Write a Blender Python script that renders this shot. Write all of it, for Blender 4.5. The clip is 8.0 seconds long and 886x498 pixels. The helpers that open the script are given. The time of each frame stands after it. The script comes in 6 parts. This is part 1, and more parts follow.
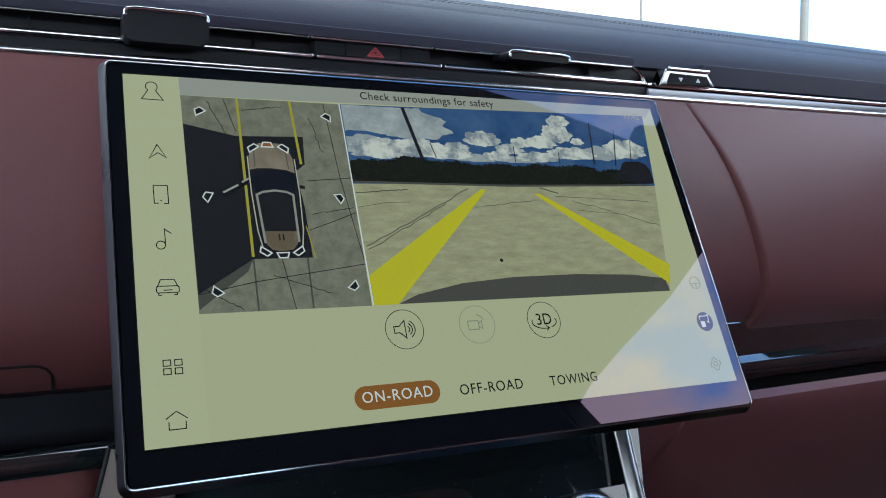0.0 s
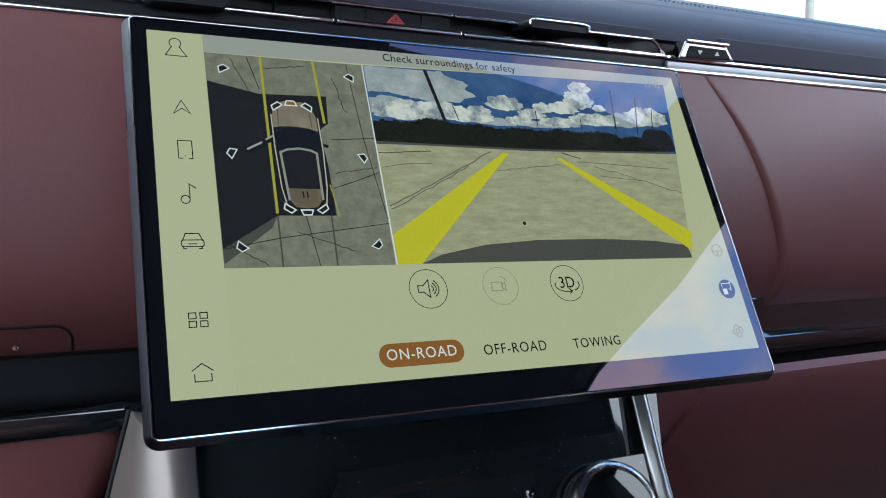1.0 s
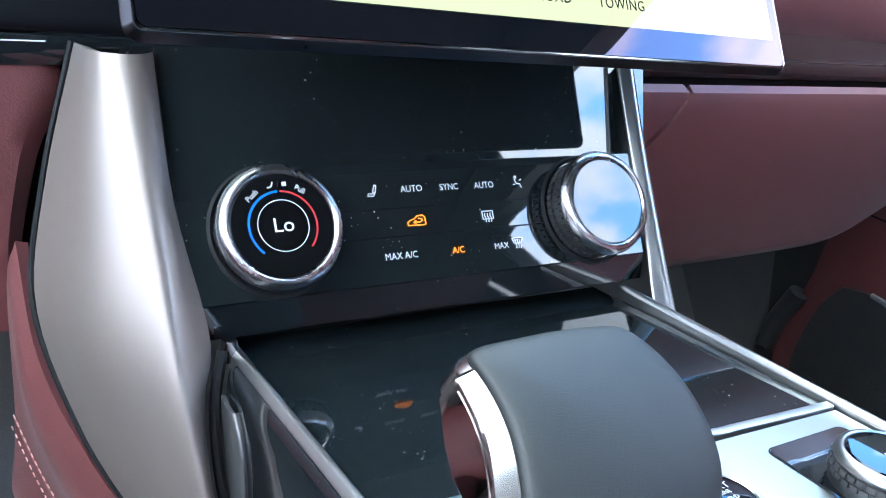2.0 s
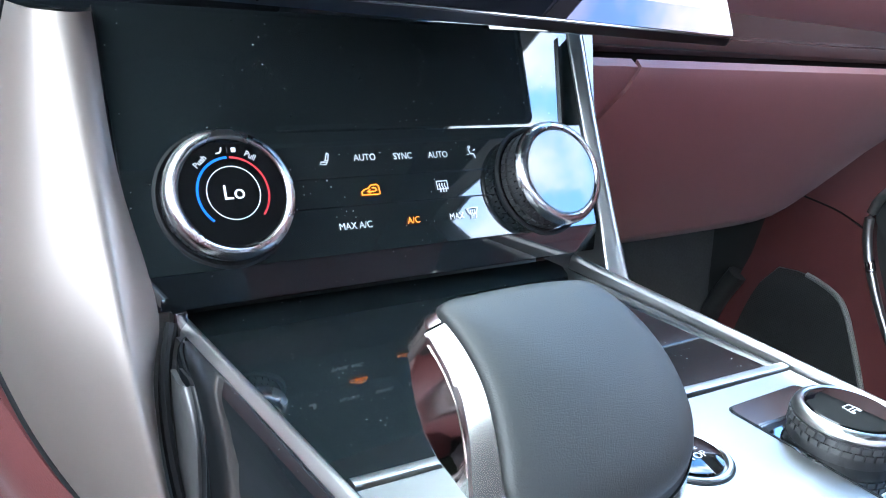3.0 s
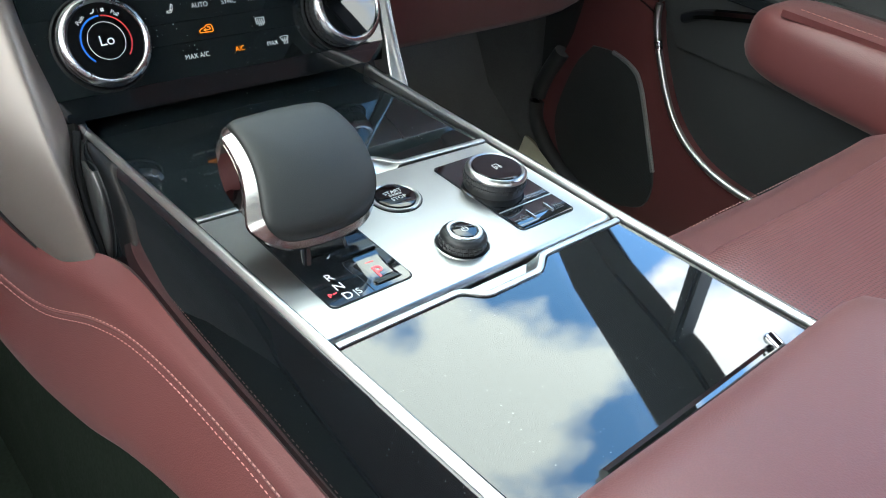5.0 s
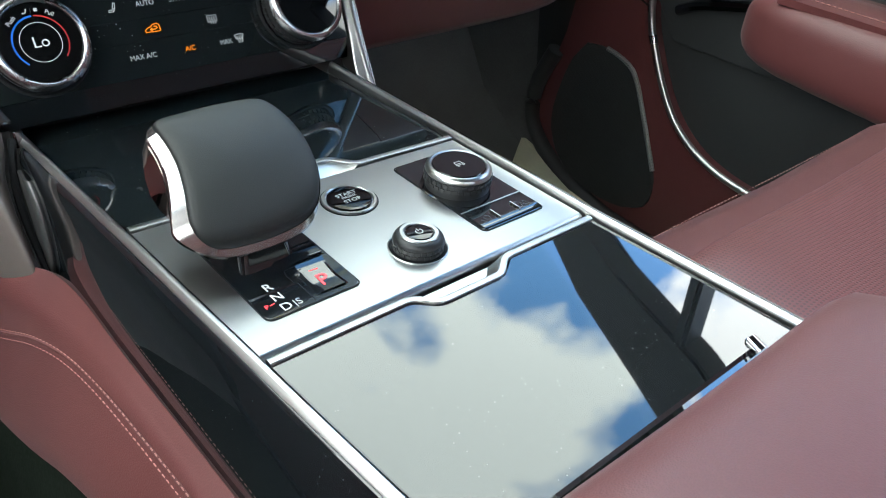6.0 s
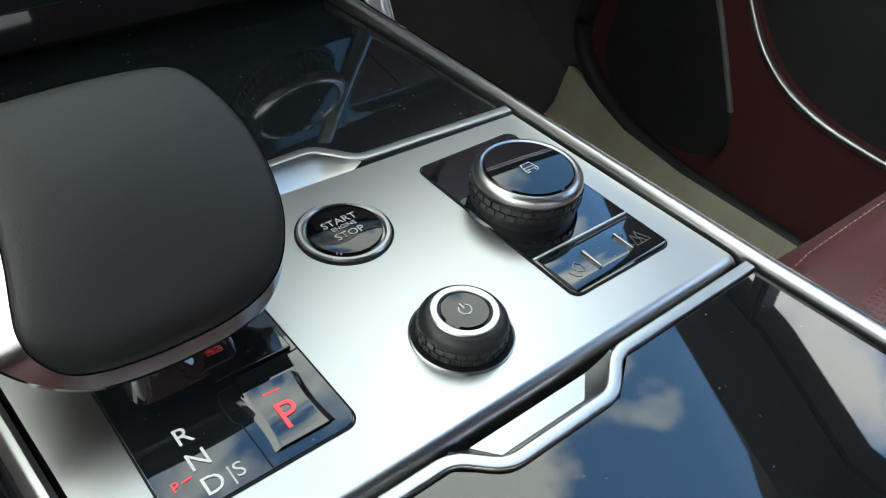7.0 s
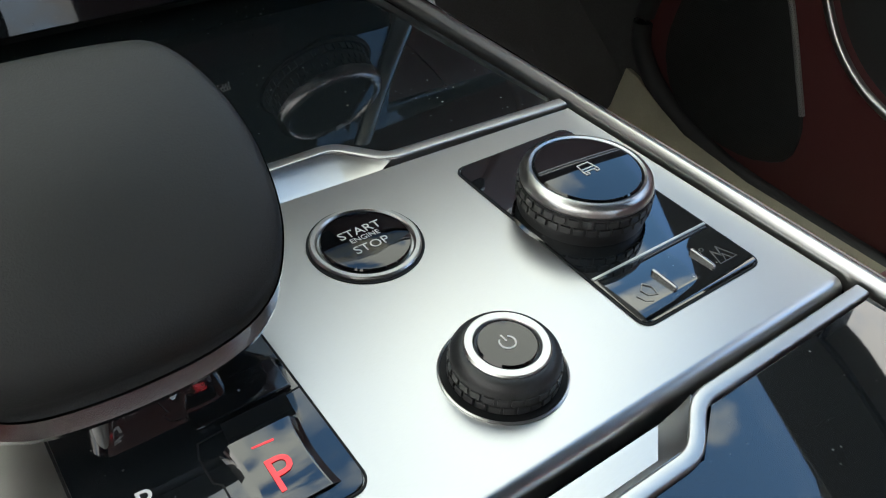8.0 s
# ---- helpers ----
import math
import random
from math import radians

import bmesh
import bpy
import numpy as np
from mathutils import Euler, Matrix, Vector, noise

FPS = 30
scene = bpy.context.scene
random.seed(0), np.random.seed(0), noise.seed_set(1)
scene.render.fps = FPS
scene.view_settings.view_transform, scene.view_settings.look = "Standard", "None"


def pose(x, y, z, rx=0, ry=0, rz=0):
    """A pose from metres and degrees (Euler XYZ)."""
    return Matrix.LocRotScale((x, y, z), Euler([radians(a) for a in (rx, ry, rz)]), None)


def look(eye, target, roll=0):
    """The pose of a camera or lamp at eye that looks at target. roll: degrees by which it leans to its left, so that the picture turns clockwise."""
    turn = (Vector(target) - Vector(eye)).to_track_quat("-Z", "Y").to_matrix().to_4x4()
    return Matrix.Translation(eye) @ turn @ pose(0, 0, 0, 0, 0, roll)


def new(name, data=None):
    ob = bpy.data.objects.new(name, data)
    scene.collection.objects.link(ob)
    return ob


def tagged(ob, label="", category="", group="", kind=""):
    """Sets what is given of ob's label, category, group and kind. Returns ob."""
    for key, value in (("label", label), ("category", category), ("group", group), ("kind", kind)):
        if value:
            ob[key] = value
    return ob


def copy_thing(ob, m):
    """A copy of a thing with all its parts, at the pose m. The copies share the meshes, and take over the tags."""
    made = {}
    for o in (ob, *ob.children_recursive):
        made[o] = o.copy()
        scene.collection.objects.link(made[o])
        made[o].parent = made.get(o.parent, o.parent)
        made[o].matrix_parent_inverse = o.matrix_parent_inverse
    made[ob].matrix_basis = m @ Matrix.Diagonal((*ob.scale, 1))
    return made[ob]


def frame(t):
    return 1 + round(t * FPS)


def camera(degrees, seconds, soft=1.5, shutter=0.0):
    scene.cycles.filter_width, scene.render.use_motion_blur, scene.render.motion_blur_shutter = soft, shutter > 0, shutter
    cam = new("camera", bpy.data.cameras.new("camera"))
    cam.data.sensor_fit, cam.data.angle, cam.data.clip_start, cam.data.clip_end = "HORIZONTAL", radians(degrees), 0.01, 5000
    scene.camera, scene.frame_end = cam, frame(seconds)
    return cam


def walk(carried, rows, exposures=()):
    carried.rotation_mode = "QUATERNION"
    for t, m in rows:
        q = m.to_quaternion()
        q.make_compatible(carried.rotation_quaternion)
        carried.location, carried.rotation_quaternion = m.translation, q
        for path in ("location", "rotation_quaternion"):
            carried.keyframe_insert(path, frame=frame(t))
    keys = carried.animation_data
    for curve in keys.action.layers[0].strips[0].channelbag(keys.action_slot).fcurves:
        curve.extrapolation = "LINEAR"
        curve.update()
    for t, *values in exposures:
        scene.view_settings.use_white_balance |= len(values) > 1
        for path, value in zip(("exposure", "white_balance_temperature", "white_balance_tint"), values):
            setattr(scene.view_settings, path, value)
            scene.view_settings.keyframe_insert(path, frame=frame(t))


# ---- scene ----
cam = camera(57.0, 8.0, 1.05)
PATH = [
    (0, (-0.151, -0.11, 0.671), (0.647, 1.716, 0.504), -0.4),
    (0.5, (-0.152, -0.108, 0.666), (0.642, 1.72, 0.502), -0.5),
    (1, (-0.16, -0.105, 0.653), (0.632, 1.723, 0.48), -0.1),
    (1.2, (-0.17, -0.096, 0.631), (0.65, 1.72, 0.462), 0.4),
    (1.5, (-0.177, -0.084, 0.619), (0.631, 1.694, 0.189), 3.0),
    (1.7, (-0.182, -0.073, 0.605), (0.645, 1.655, 0.032), 3.3),
    (2, (-0.191, -0.055, 0.582), (0.811, 1.545, -0.079), 5.7),
    (2.2, (-0.193, -0.051, 0.574), (0.878, 1.495, -0.105), 6.1),
    (3.5, (-0.198, -0.049, 0.567), (0.942, 1.458, -0.088), 6.0),
    (4, (-0.224, -0.054, 0.606), (0.924, 1.269, -0.359), 7.8),
    (4.2, (-0.239, -0.085, 0.624), (0.892, 1.141, -0.478), 8.1),
    (4.5, (-0.257, -0.146, 0.652), (0.889, 1.006, -0.514), 8.9),
    (5, (-0.251, -0.219, 0.672), (0.926, 0.93, -0.464), 8.2),
    (5.2, (-0.249, -0.238, 0.678), (0.94, 0.907, -0.452), 7.7),
    (6.3, (-0.167, -0.195, 0.636), (0.964, 1.009, -0.492), 5.0),
    (6.5, (-0.134, -0.155, 0.623), (0.973, 1.027, -0.551), 5.3),
    (7, (-0.095, -0.08, 0.591), (0.944, 1.03, -0.709), 6.1),
    (7.5, (-0.078, -0.052, 0.571), (0.949, 1.069, -0.728), 6.4),
    (8, (-0.069, -0.056, 0.564), (0.879, 1.14, -0.728), 3.7),
]
walk(cam, [(t, look(eye, target, roll)) for t, eye, target, roll in PATH],
     [(0.0, 2.0, 5250, 9), (1.0, 2.2, 5250, 9), (1.5, 2.65, 5100, 11), (2.0, 3.55, 5050, 9), (3.5, 3.9, 5300, 9), (4.0, 3.8, 5450, 8), (4.5, 3.12, 5650, 6),
      (5.0, 2.9, 5800, 5), (6.5, 2.32, 5750, 6), (7.0, 1.88, 6000, 8), (8.0, 1.76, 6250, 10)])

# ---- world and light ----
world = bpy.data.worlds.new("sky")
scene.world = world
world.use_nodes = True
wn, wl = world.node_tree.nodes, world.node_tree.links
wn.clear()
w_out = wn.new("ShaderNodeOutputWorld")
w_bg = wn.new("ShaderNodeBackground")
w_sky = wn.new("ShaderNodeTexSky")
w_sky.sky_type = "NISHITA"
w_sky.sun_disc = False
w_sky.sun_elevation = radians(42)
w_sky.sun_rotation = radians(171)
w_sky.air_density, w_sky.dust_density, w_sky.ozone_density = 1.0, 0.8, 1.0
w_co = wn.new("ShaderNodeTexCoord")
w_map = wn.new("ShaderNodeMapping")
w_map.inputs["Scale"].default_value = (1.0, 1.0, 1.7)
w_map.inputs["Location"].default_value = (0.35, 0.1, 0.0)
w_noise = wn.new("ShaderNodeTexNoise")
w_noise.inputs["Scale"].default_value = 2.3
w_noise.inputs["Detail"].default_value = 7.0
w_noise.inputs["Roughness"].default_value = 0.55
w_noise.inputs["Distortion"].default_value = 0.25
w_ramp = wn.new("ShaderNodeValToRGB")
w_ramp.color_ramp.elements[0].position = 0.495
w_ramp.color_ramp.elements[1].position = 0.565
w_mix = wn.new("ShaderNodeMix")
w_mix.data_type = "RGBA"
CLOUD = (7.3, 7.0, 6.3, 1.0)
w_mix.inputs["B"].default_value = CLOUD
wl.new(w_co.outputs["Generated"], w_map.inputs["Vector"])
wl.new(w_map.outputs["Vector"], w_noise.inputs["Vector"])
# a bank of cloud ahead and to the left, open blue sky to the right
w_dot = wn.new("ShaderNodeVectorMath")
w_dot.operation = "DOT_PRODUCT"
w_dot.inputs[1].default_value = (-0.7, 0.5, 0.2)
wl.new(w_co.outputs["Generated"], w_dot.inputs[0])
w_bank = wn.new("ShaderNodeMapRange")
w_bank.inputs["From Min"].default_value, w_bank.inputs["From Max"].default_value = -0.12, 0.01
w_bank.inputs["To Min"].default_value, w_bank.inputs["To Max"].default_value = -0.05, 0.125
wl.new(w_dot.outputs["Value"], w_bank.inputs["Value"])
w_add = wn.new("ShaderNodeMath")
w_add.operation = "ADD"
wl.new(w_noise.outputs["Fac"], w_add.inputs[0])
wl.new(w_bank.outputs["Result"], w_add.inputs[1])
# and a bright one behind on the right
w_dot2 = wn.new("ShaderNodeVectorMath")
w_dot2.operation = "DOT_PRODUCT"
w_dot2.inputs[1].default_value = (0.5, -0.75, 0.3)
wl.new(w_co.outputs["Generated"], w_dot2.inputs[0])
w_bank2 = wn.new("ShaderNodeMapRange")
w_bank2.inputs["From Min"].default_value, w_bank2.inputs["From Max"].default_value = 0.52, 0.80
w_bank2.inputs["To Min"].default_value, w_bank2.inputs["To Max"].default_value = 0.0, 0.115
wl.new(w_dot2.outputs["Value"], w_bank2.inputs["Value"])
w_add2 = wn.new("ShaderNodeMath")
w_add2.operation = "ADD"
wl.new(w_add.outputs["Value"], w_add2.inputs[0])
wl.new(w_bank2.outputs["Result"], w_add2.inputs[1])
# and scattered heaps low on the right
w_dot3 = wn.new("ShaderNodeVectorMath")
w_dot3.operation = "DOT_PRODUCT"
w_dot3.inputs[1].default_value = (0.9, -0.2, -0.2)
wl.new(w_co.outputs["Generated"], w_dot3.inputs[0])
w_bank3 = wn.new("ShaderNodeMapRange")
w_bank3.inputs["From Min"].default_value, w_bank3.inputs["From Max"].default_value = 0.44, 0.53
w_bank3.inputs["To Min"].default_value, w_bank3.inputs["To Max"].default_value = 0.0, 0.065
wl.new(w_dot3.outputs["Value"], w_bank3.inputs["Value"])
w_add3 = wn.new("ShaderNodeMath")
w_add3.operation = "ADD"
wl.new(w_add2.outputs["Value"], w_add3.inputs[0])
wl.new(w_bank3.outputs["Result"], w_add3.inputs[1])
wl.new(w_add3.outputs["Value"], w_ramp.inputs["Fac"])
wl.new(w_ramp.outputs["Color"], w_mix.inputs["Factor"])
w_gain = wn.new("ShaderNodeVectorMath")
w_gain.operation = "MULTIPLY"
w_gain.inputs[1].default_value = (1.05, 1.36, 1.46)
wl.new(w_sky.outputs["Color"], w_gain.inputs[0])
wl.new(w_gain.outputs["Vector"], w_mix.inputs["A"])
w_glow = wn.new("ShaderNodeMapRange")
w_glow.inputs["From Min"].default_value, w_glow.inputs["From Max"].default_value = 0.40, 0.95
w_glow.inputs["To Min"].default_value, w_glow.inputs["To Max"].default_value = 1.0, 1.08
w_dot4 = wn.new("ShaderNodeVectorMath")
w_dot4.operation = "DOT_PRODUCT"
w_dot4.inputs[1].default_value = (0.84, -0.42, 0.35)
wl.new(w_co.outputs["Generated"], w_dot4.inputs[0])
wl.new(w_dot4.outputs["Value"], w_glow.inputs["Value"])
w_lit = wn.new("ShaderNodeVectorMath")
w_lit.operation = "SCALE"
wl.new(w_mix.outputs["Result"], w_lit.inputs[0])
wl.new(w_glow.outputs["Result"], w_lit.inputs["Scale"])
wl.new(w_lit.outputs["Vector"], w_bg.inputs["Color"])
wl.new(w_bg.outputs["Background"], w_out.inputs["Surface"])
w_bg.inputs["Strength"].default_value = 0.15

sun = new("sun", bpy.data.lights.new("sun", "SUN"))
sun.data.energy = 3.0
sun.data.angle = radians(0.6)
sun.data.color = (1.0, 0.95, 0.87)
sun.matrix_world = look((0.5, -5.0, 4.6), (0.0, 0.0, 0.0))

# ---- materials ----
MATS = {}


def material(name, colour, rough=0.5, metal=0.0, grain=0.0, grain_scale=600.0, bump=0.0, wear=0.0, wear_scale=9.0,
             coat=0.0, specks=0.0, pattern="noise", ior=1.5, emit=None, emit_strength=0.0, stretch=None, sheen=0.0, spec=0.5, tint=None):
    """A node material: base colour with slow wear and fine grain, roughness that follows both, fine relief."""
    if name in MATS:
        return MATS[name]
    m = bpy.data.materials.new(name)
    m.use_nodes = True
    n, l = m.node_tree.nodes, m.node_tree.links
    b = n["Principled BSDF"]
    b.inputs["Base Color"].default_value = (*colour, 1)
    b.inputs["Roughness"].default_value = rough
    b.inputs["Metallic"].default_value = metal
    b.inputs["IOR"].default_value = ior
    b.inputs["Coat Weight"].default_value = coat
    b.inputs["Coat Roughness"].default_value = 0.02
    b.inputs["Specular IOR Level"].default_value = spec
    if tint:
        b.inputs["Specular Tint"].default_value = (*tint, 1)
    if sheen:
        b.inputs["Sheen Weight"].default_value = sheen
    if emit:
        b.inputs["Emission Color"].default_value = (*emit, 1)
        b.inputs["Emission Strength"].default_value = emit_strength
    co = n.new("ShaderNodeTexCoord")
    vec = co.outputs["Object"]
    if stretch:
        mp = n.new("ShaderNodeMapping")
        mp.inputs["Scale"].default_value = stretch
        l.new(vec, mp.inputs["Vector"])
        vec = mp.outputs["Vector"]
    colour_out = None
    if wear or grain or specks:
        slow = n.new("ShaderNodeTexNoise")
        slow.inputs["Scale"].default_value = wear_scale
        slow.inputs["Detail"].default_value = 4
        l.new(co.outputs["Object"], slow.inputs["Vector"])
        hi, lo = [min(1, c * (1 + wear)) for c in colour], [c * (1 - wear) for c in colour]
        mixw = n.new("ShaderNodeMix")
        mixw.data_type = "RGBA"
        mixw.inputs["A"].default_value, mixw.inputs["B"].default_value = (*lo, 1), (*hi, 1)
        l.new(slow.outputs["Fac"], mixw.inputs["Factor"])
        colour_out = mixw.outputs["Result"]
        rr = n.new("ShaderNodeMapRange")
        rr.inputs["To Min"].default_value, rr.inputs["To Max"].default_value = max(0.0, rough - 0.35 * rough * min(1, wear * 3)), rough + 0.35 * rough * min(1, wear * 3)
        l.new(slow.outputs["Fac"], rr.inputs["Value"])
        l.new(rr.outputs["Result"], b.inputs["Roughness"])
    if grain or bump:
        if pattern == "cells":
            fine = n.new("ShaderNodeTexVoronoi")
            fine.inputs["Scale"].default_value = grain_scale
            height = fine.outputs["Distance"]
        elif pattern == "dots":
            fine = n.new("ShaderNodeTexVoronoi")
            fine.inputs["Scale"].default_value = grain_scale
            fine.inputs["Randomness"].default_value = 0.0
            cut = n.new("ShaderNodeMapRange")
            cut.inputs["From Min"].default_value, cut.inputs["From Max"].default_value = 0.25, 0.35
            l.new(fine.outputs["Distance"], cut.inputs["Value"])
            height = cut.outputs["Result"]
        else:
            fine = n.new("ShaderNodeTexNoise")
            fine.inputs["Scale"].default_value = grain_scale
            fine.inputs["Detail"].default_value = 3
            height = fine.outputs["Fac"]
        l.new(vec, fine.inputs["Vector"])
        if bump:
            bp = n.new("ShaderNodeBump")
            bp.inputs["Strength"].default_value = bump
            bp.inputs["Distance"].default_value = 0.0004
            l.new(height, bp.inputs["Height"])
            l.new(bp.outputs["Normal"], b.inputs["Normal"])
        if grain:
            mixg = n.new("ShaderNodeMix")
            mixg.data_type = "RGBA"
            mixg.blend_type = "MULTIPLY"
            mixg.inputs["Factor"].default_value = grain
            l.new(colour_out, mixg.inputs["A"])
            tone = n.new("ShaderNodeMapRange")
            tone.inputs["To Min"].default_value, tone.inputs["To Max"].default_value = 0.35, 1.3
            l.new(height, tone.inputs["Value"])
            l.new(tone.outputs["Result"], mixg.inputs["B"])
            colour_out = mixg.outputs["Result"]
    if specks:
        # dust: rare small pale flecks in drifts
        dust = n.new("ShaderNodeTexVoronoi")
        dust.inputs["Scale"].default_value = 330
        l.new(co.outputs["Object"], dust.inputs["Vector"])
        near = n.new("ShaderNodeMapRange")
        near.inputs["From Min"].default_value, near.inputs["From Max"].default_value = 0.175, 0.09
        # each speck has a size of its own, and many spots have none
        size = n.new("ShaderNodeMath")
        size.operation = "MULTIPLY_ADD"
        l.new(dust.outputs["Color"], size.inputs[0])
        size.inputs[1].default_value = 0.16
        l.new(dust.outputs["Distance"], size.inputs[2])
        l.new(size.outputs["Value"], near.inputs["Value"])
        drift = n.new("ShaderNodeTexNoise")
        drift.inputs["Scale"].default_value = 38
        drift.inputs["Detail"].default_value = 3
        l.new(co.outputs["Object"], drift.inputs["Vector"])
        gate = n.new("ShaderNodeMapRange")
        gate.inputs["From Min"].default_value, gate.inputs["From Max"].default_value = 0.47, 0.62
        gate.inputs["To Max"].default_value = specks
        l.new(drift.outputs["Fac"], gate.inputs["Value"])
        mul = n.new("ShaderNodeMath")
        mul.operation = "MULTIPLY"
        l.new(near.outputs["Result"], mul.inputs[0])
        l.new(gate.outputs["Result"], mul.inputs[1])
        mixd = n.new("ShaderNodeMix")
        mixd.data_type = "RGBA"
        mixd.inputs["B"].default_value = (0.62, 0.62, 0.58, 1)
        l.new(colour_out, mixd.inputs["A"])
        l.new(mul.outputs["Value"], mixd.inputs["Factor"])
        colour_out = mixd.outputs["Result"]
    if colour_out is not None:
        l.new(colour_out, b.inputs["Base Color"])
    MATS[name] = m
    return m


LEATHER = material("maroon leather", (0.120, 0.0315, 0.0305), 0.48, grain=0.12, grain_scale=1100, bump=0.2, wear=0.10, wear_scale=14, pattern="cells", spec=0.66, sheen=0.10)
LEATHER_PERF = material("perforated maroon leather", (0.140, 0.038, 0.037), 0.45, grain=0.7, grain_scale=330, bump=0.5, wear=0.10, wear_scale=14, pattern="dots", spec=0.7, sheen=0.10, stretch=(1, 1, 0))
DASH_LEATHER = material("blue-black leather", (0.019, 0.015, 0.029), 0.6, grain=0.2, grain_scale=1400, bump=0.35, wear=0.12, pattern="cells", spec=0.36)
GLOSS = material("piano black", (0.0075, 0.0095, 0.011), 0.025, wear=0.2, wear_scale=30, coat=1.0, specks=0.35)
GLOSS_DUSTY = material("dusty piano black", (0.0088, 0.0118, 0.0127), 0.03, wear=0.25, wear_scale=24, coat=0.35, specks=0.8)
GLASS_BLACK = material("black cover glass", (0.004, 0.0045, 0.005), 0.015, coat=0.25, wear=0.1)
COATING = (1.0, 0.66, 0.86)
SCREEN_GLASS = material("coated screen glass", (0.004, 0.0045, 0.006), 0.015, wear=0.1, tint=COATING)
MATT_BLACK = material("matt black plastic", (0.009, 0.010, 0.011), 0.6, grain=0.3, grain_scale=900, bump=0.3, wear=0.2, spec=0.2)
RUBBER = material("black knurled rubber", (0.014, 0.015, 0.016), 0.42, grain=0.2, grain_scale=1200, bump=0.2, wear=0.2)
# the knob rubber again in a lighter colour, so raised bricks look lit
KNURL_LIT = material("black rubber lightened as if lit", (0.034, 0.035, 0.036), 0.40, grain=0.3, grain_scale=1500, bump=0.2, wear=0.3, wear_scale=90)
PAD_GREY = material("charcoal soft leather", (0.0205, 0.0225, 0.0212), 0.55, grain=0.3, grain_scale=2200, bump=0.3, wear=0.12, wear_scale=25)
SATIN = material("satin silver", (0.50, 0.505, 0.495), 0.31, metal=1.0, grain=0.10, grain_scale=500, wear=0.05, wear_scale=20, stretch=(1, 12, 1))
BRIGHT = material("polished silver", (0.72, 0.73, 0.74), 0.16, metal=1.0, wear=0.06, wear_scale=30)
CHROME = material("chrome", (0.78, 0.78, 0.80), 0.07, metal=1.0, wear=0.05, wear_scale=40)
DARK_CHROME = material("dark chrome", (0.28, 0.28, 0.29), 0.12, metal=1.0, wear=0.08, wear_scale=40)
CHAMPAGNE = material("champagne silver paint", (0.222, 0.19, 0.170), 0.40, metal=0.45, grain=0.08, grain_scale=2500, wear=0.04, coat=0.1)
CARPET = material("dark carpet", (0.017, 0.023, 0.017), 0.95, grain=0.8, grain_scale=260, bump=1.0, wear=0.4, wear_scale=25, spec=0.05)
CLOTH = material("black headliner cloth", (0.018, 0.018, 0.019), 0.9, grain=0.2, grain_scale=700, bump=0.2, wear=0.06)
DARK_TRIM = material("black window trim", (0.006, 0.006, 0.007), 0.5, grain=0.2, grain_scale=500, bump=0.15, wear=0.2, spec=0.2)
GRILLE = material("black speaker mesh", (0.030, 0.033, 0.032), 0.5, grain=0.7, grain_scale=420, bump=0.9, wear=0.1, pattern="dots")
DOOR_BLACK = material("black door leather", (0.034, 0.037, 0.036), 0.5, grain=0.3, grain_scale=1200, bump=0.3, wear=0.2, pattern="cells")
THREAD = material("pale red thread", (0.50, 0.28, 0.25), 0.7, grain=0.3, grain_scale=3000, wear=0.1)
THREAD_DARK = material("dark thread", (0.05, 0.05, 0.055), 0.7, grain=0.3, grain_scale=3000, wear=0.1)
PRINT = material("pale print", (0.50, 0.50, 0.48), 0.4, emit=(0.8, 0.82, 0.82), emit_strength=0.03)
PRINT_DIM = material("dim grey print", (0.075, 0.078, 0.08), 0.2, coat=0.5)
AMBER = material("amber lamp print", (0.4, 0.12, 0.0), 0.4, emit=(1.0, 0.22, 0.0), emit_strength=0.20)
RED_LAMP = material("red lamp print", (0.4, 0.02, 0.02), 0.4, emit=(1.0, 0.05, 0.06), emit_strength=0.40)
BLUE_LAMP = material("blue arc light", (0.02, 0.1, 0.4), 0.4, emit=(0.02, 0.16, 0.7), emit_strength=0.06)
RED_ARC = material("red arc light", (0.4, 0.02, 0.02), 0.4, emit=(0.50, 0.03, 0.04), emit_strength=0.045)
LIT_WHITE = material("lit white print", (0.6, 0.6, 0.6), 0.4, emit=(0.9, 0.88, 0.84), emit_strength=0.05)
# pale colour stands in for sun on the sill, which the lamp cannot reach
SUNLIT_SILL = material("sill trim painted pale for a sun patch", (0.60, 0.58, 0.42), 0.6, grain=0.3, grain_scale=700, bump=0.3, wear=0.25, wear_scale=20)
TAB_BLACK = material("black vent plastic", (0.005, 0.005, 0.007), 0.42, grain=0.2, grain_scale=900, bump=0.1, wear=0.2, spec=0.3)
HAZARD_RED = material("dim red triangle", (0.16, 0.015, 0.015), 0.5, emit=(1.0, 0.12, 0.14), emit_strength=0.035)
# albedo raised to make up for light the footwell lacks
BRIGHT_FELT = material("brightened grey felt", (0.15, 0.155, 0.15), 0.9, grain=0.4, grain_scale=500, bump=0.5, wear=0.25, wear_scale=12, spec=0.1)

# ---- shape helpers ----
UPRIGHT = pose(0, 0, 0, 90)          # turns a flat drawing to face -y


def mesh_from(name, bm, smooth=38):
    me = bpy.data.meshes.new(name)
    bmesh.ops.recalc_face_normals(bm, faces=bm.faces)
    bm.to_mesh(me)
    bm.free()
    if smooth:
        me.shade_smooth()
        me.set_sharp_from_angle(angle=radians(smooth))
    return me


def thing(name, label, category, m=None, group="", kind=""):
    ob = new(name)
    ob.empty_display_size = 0.02
    if m is not None:
        ob.matrix_world = m
    return tagged(ob, label, category, group, kind)


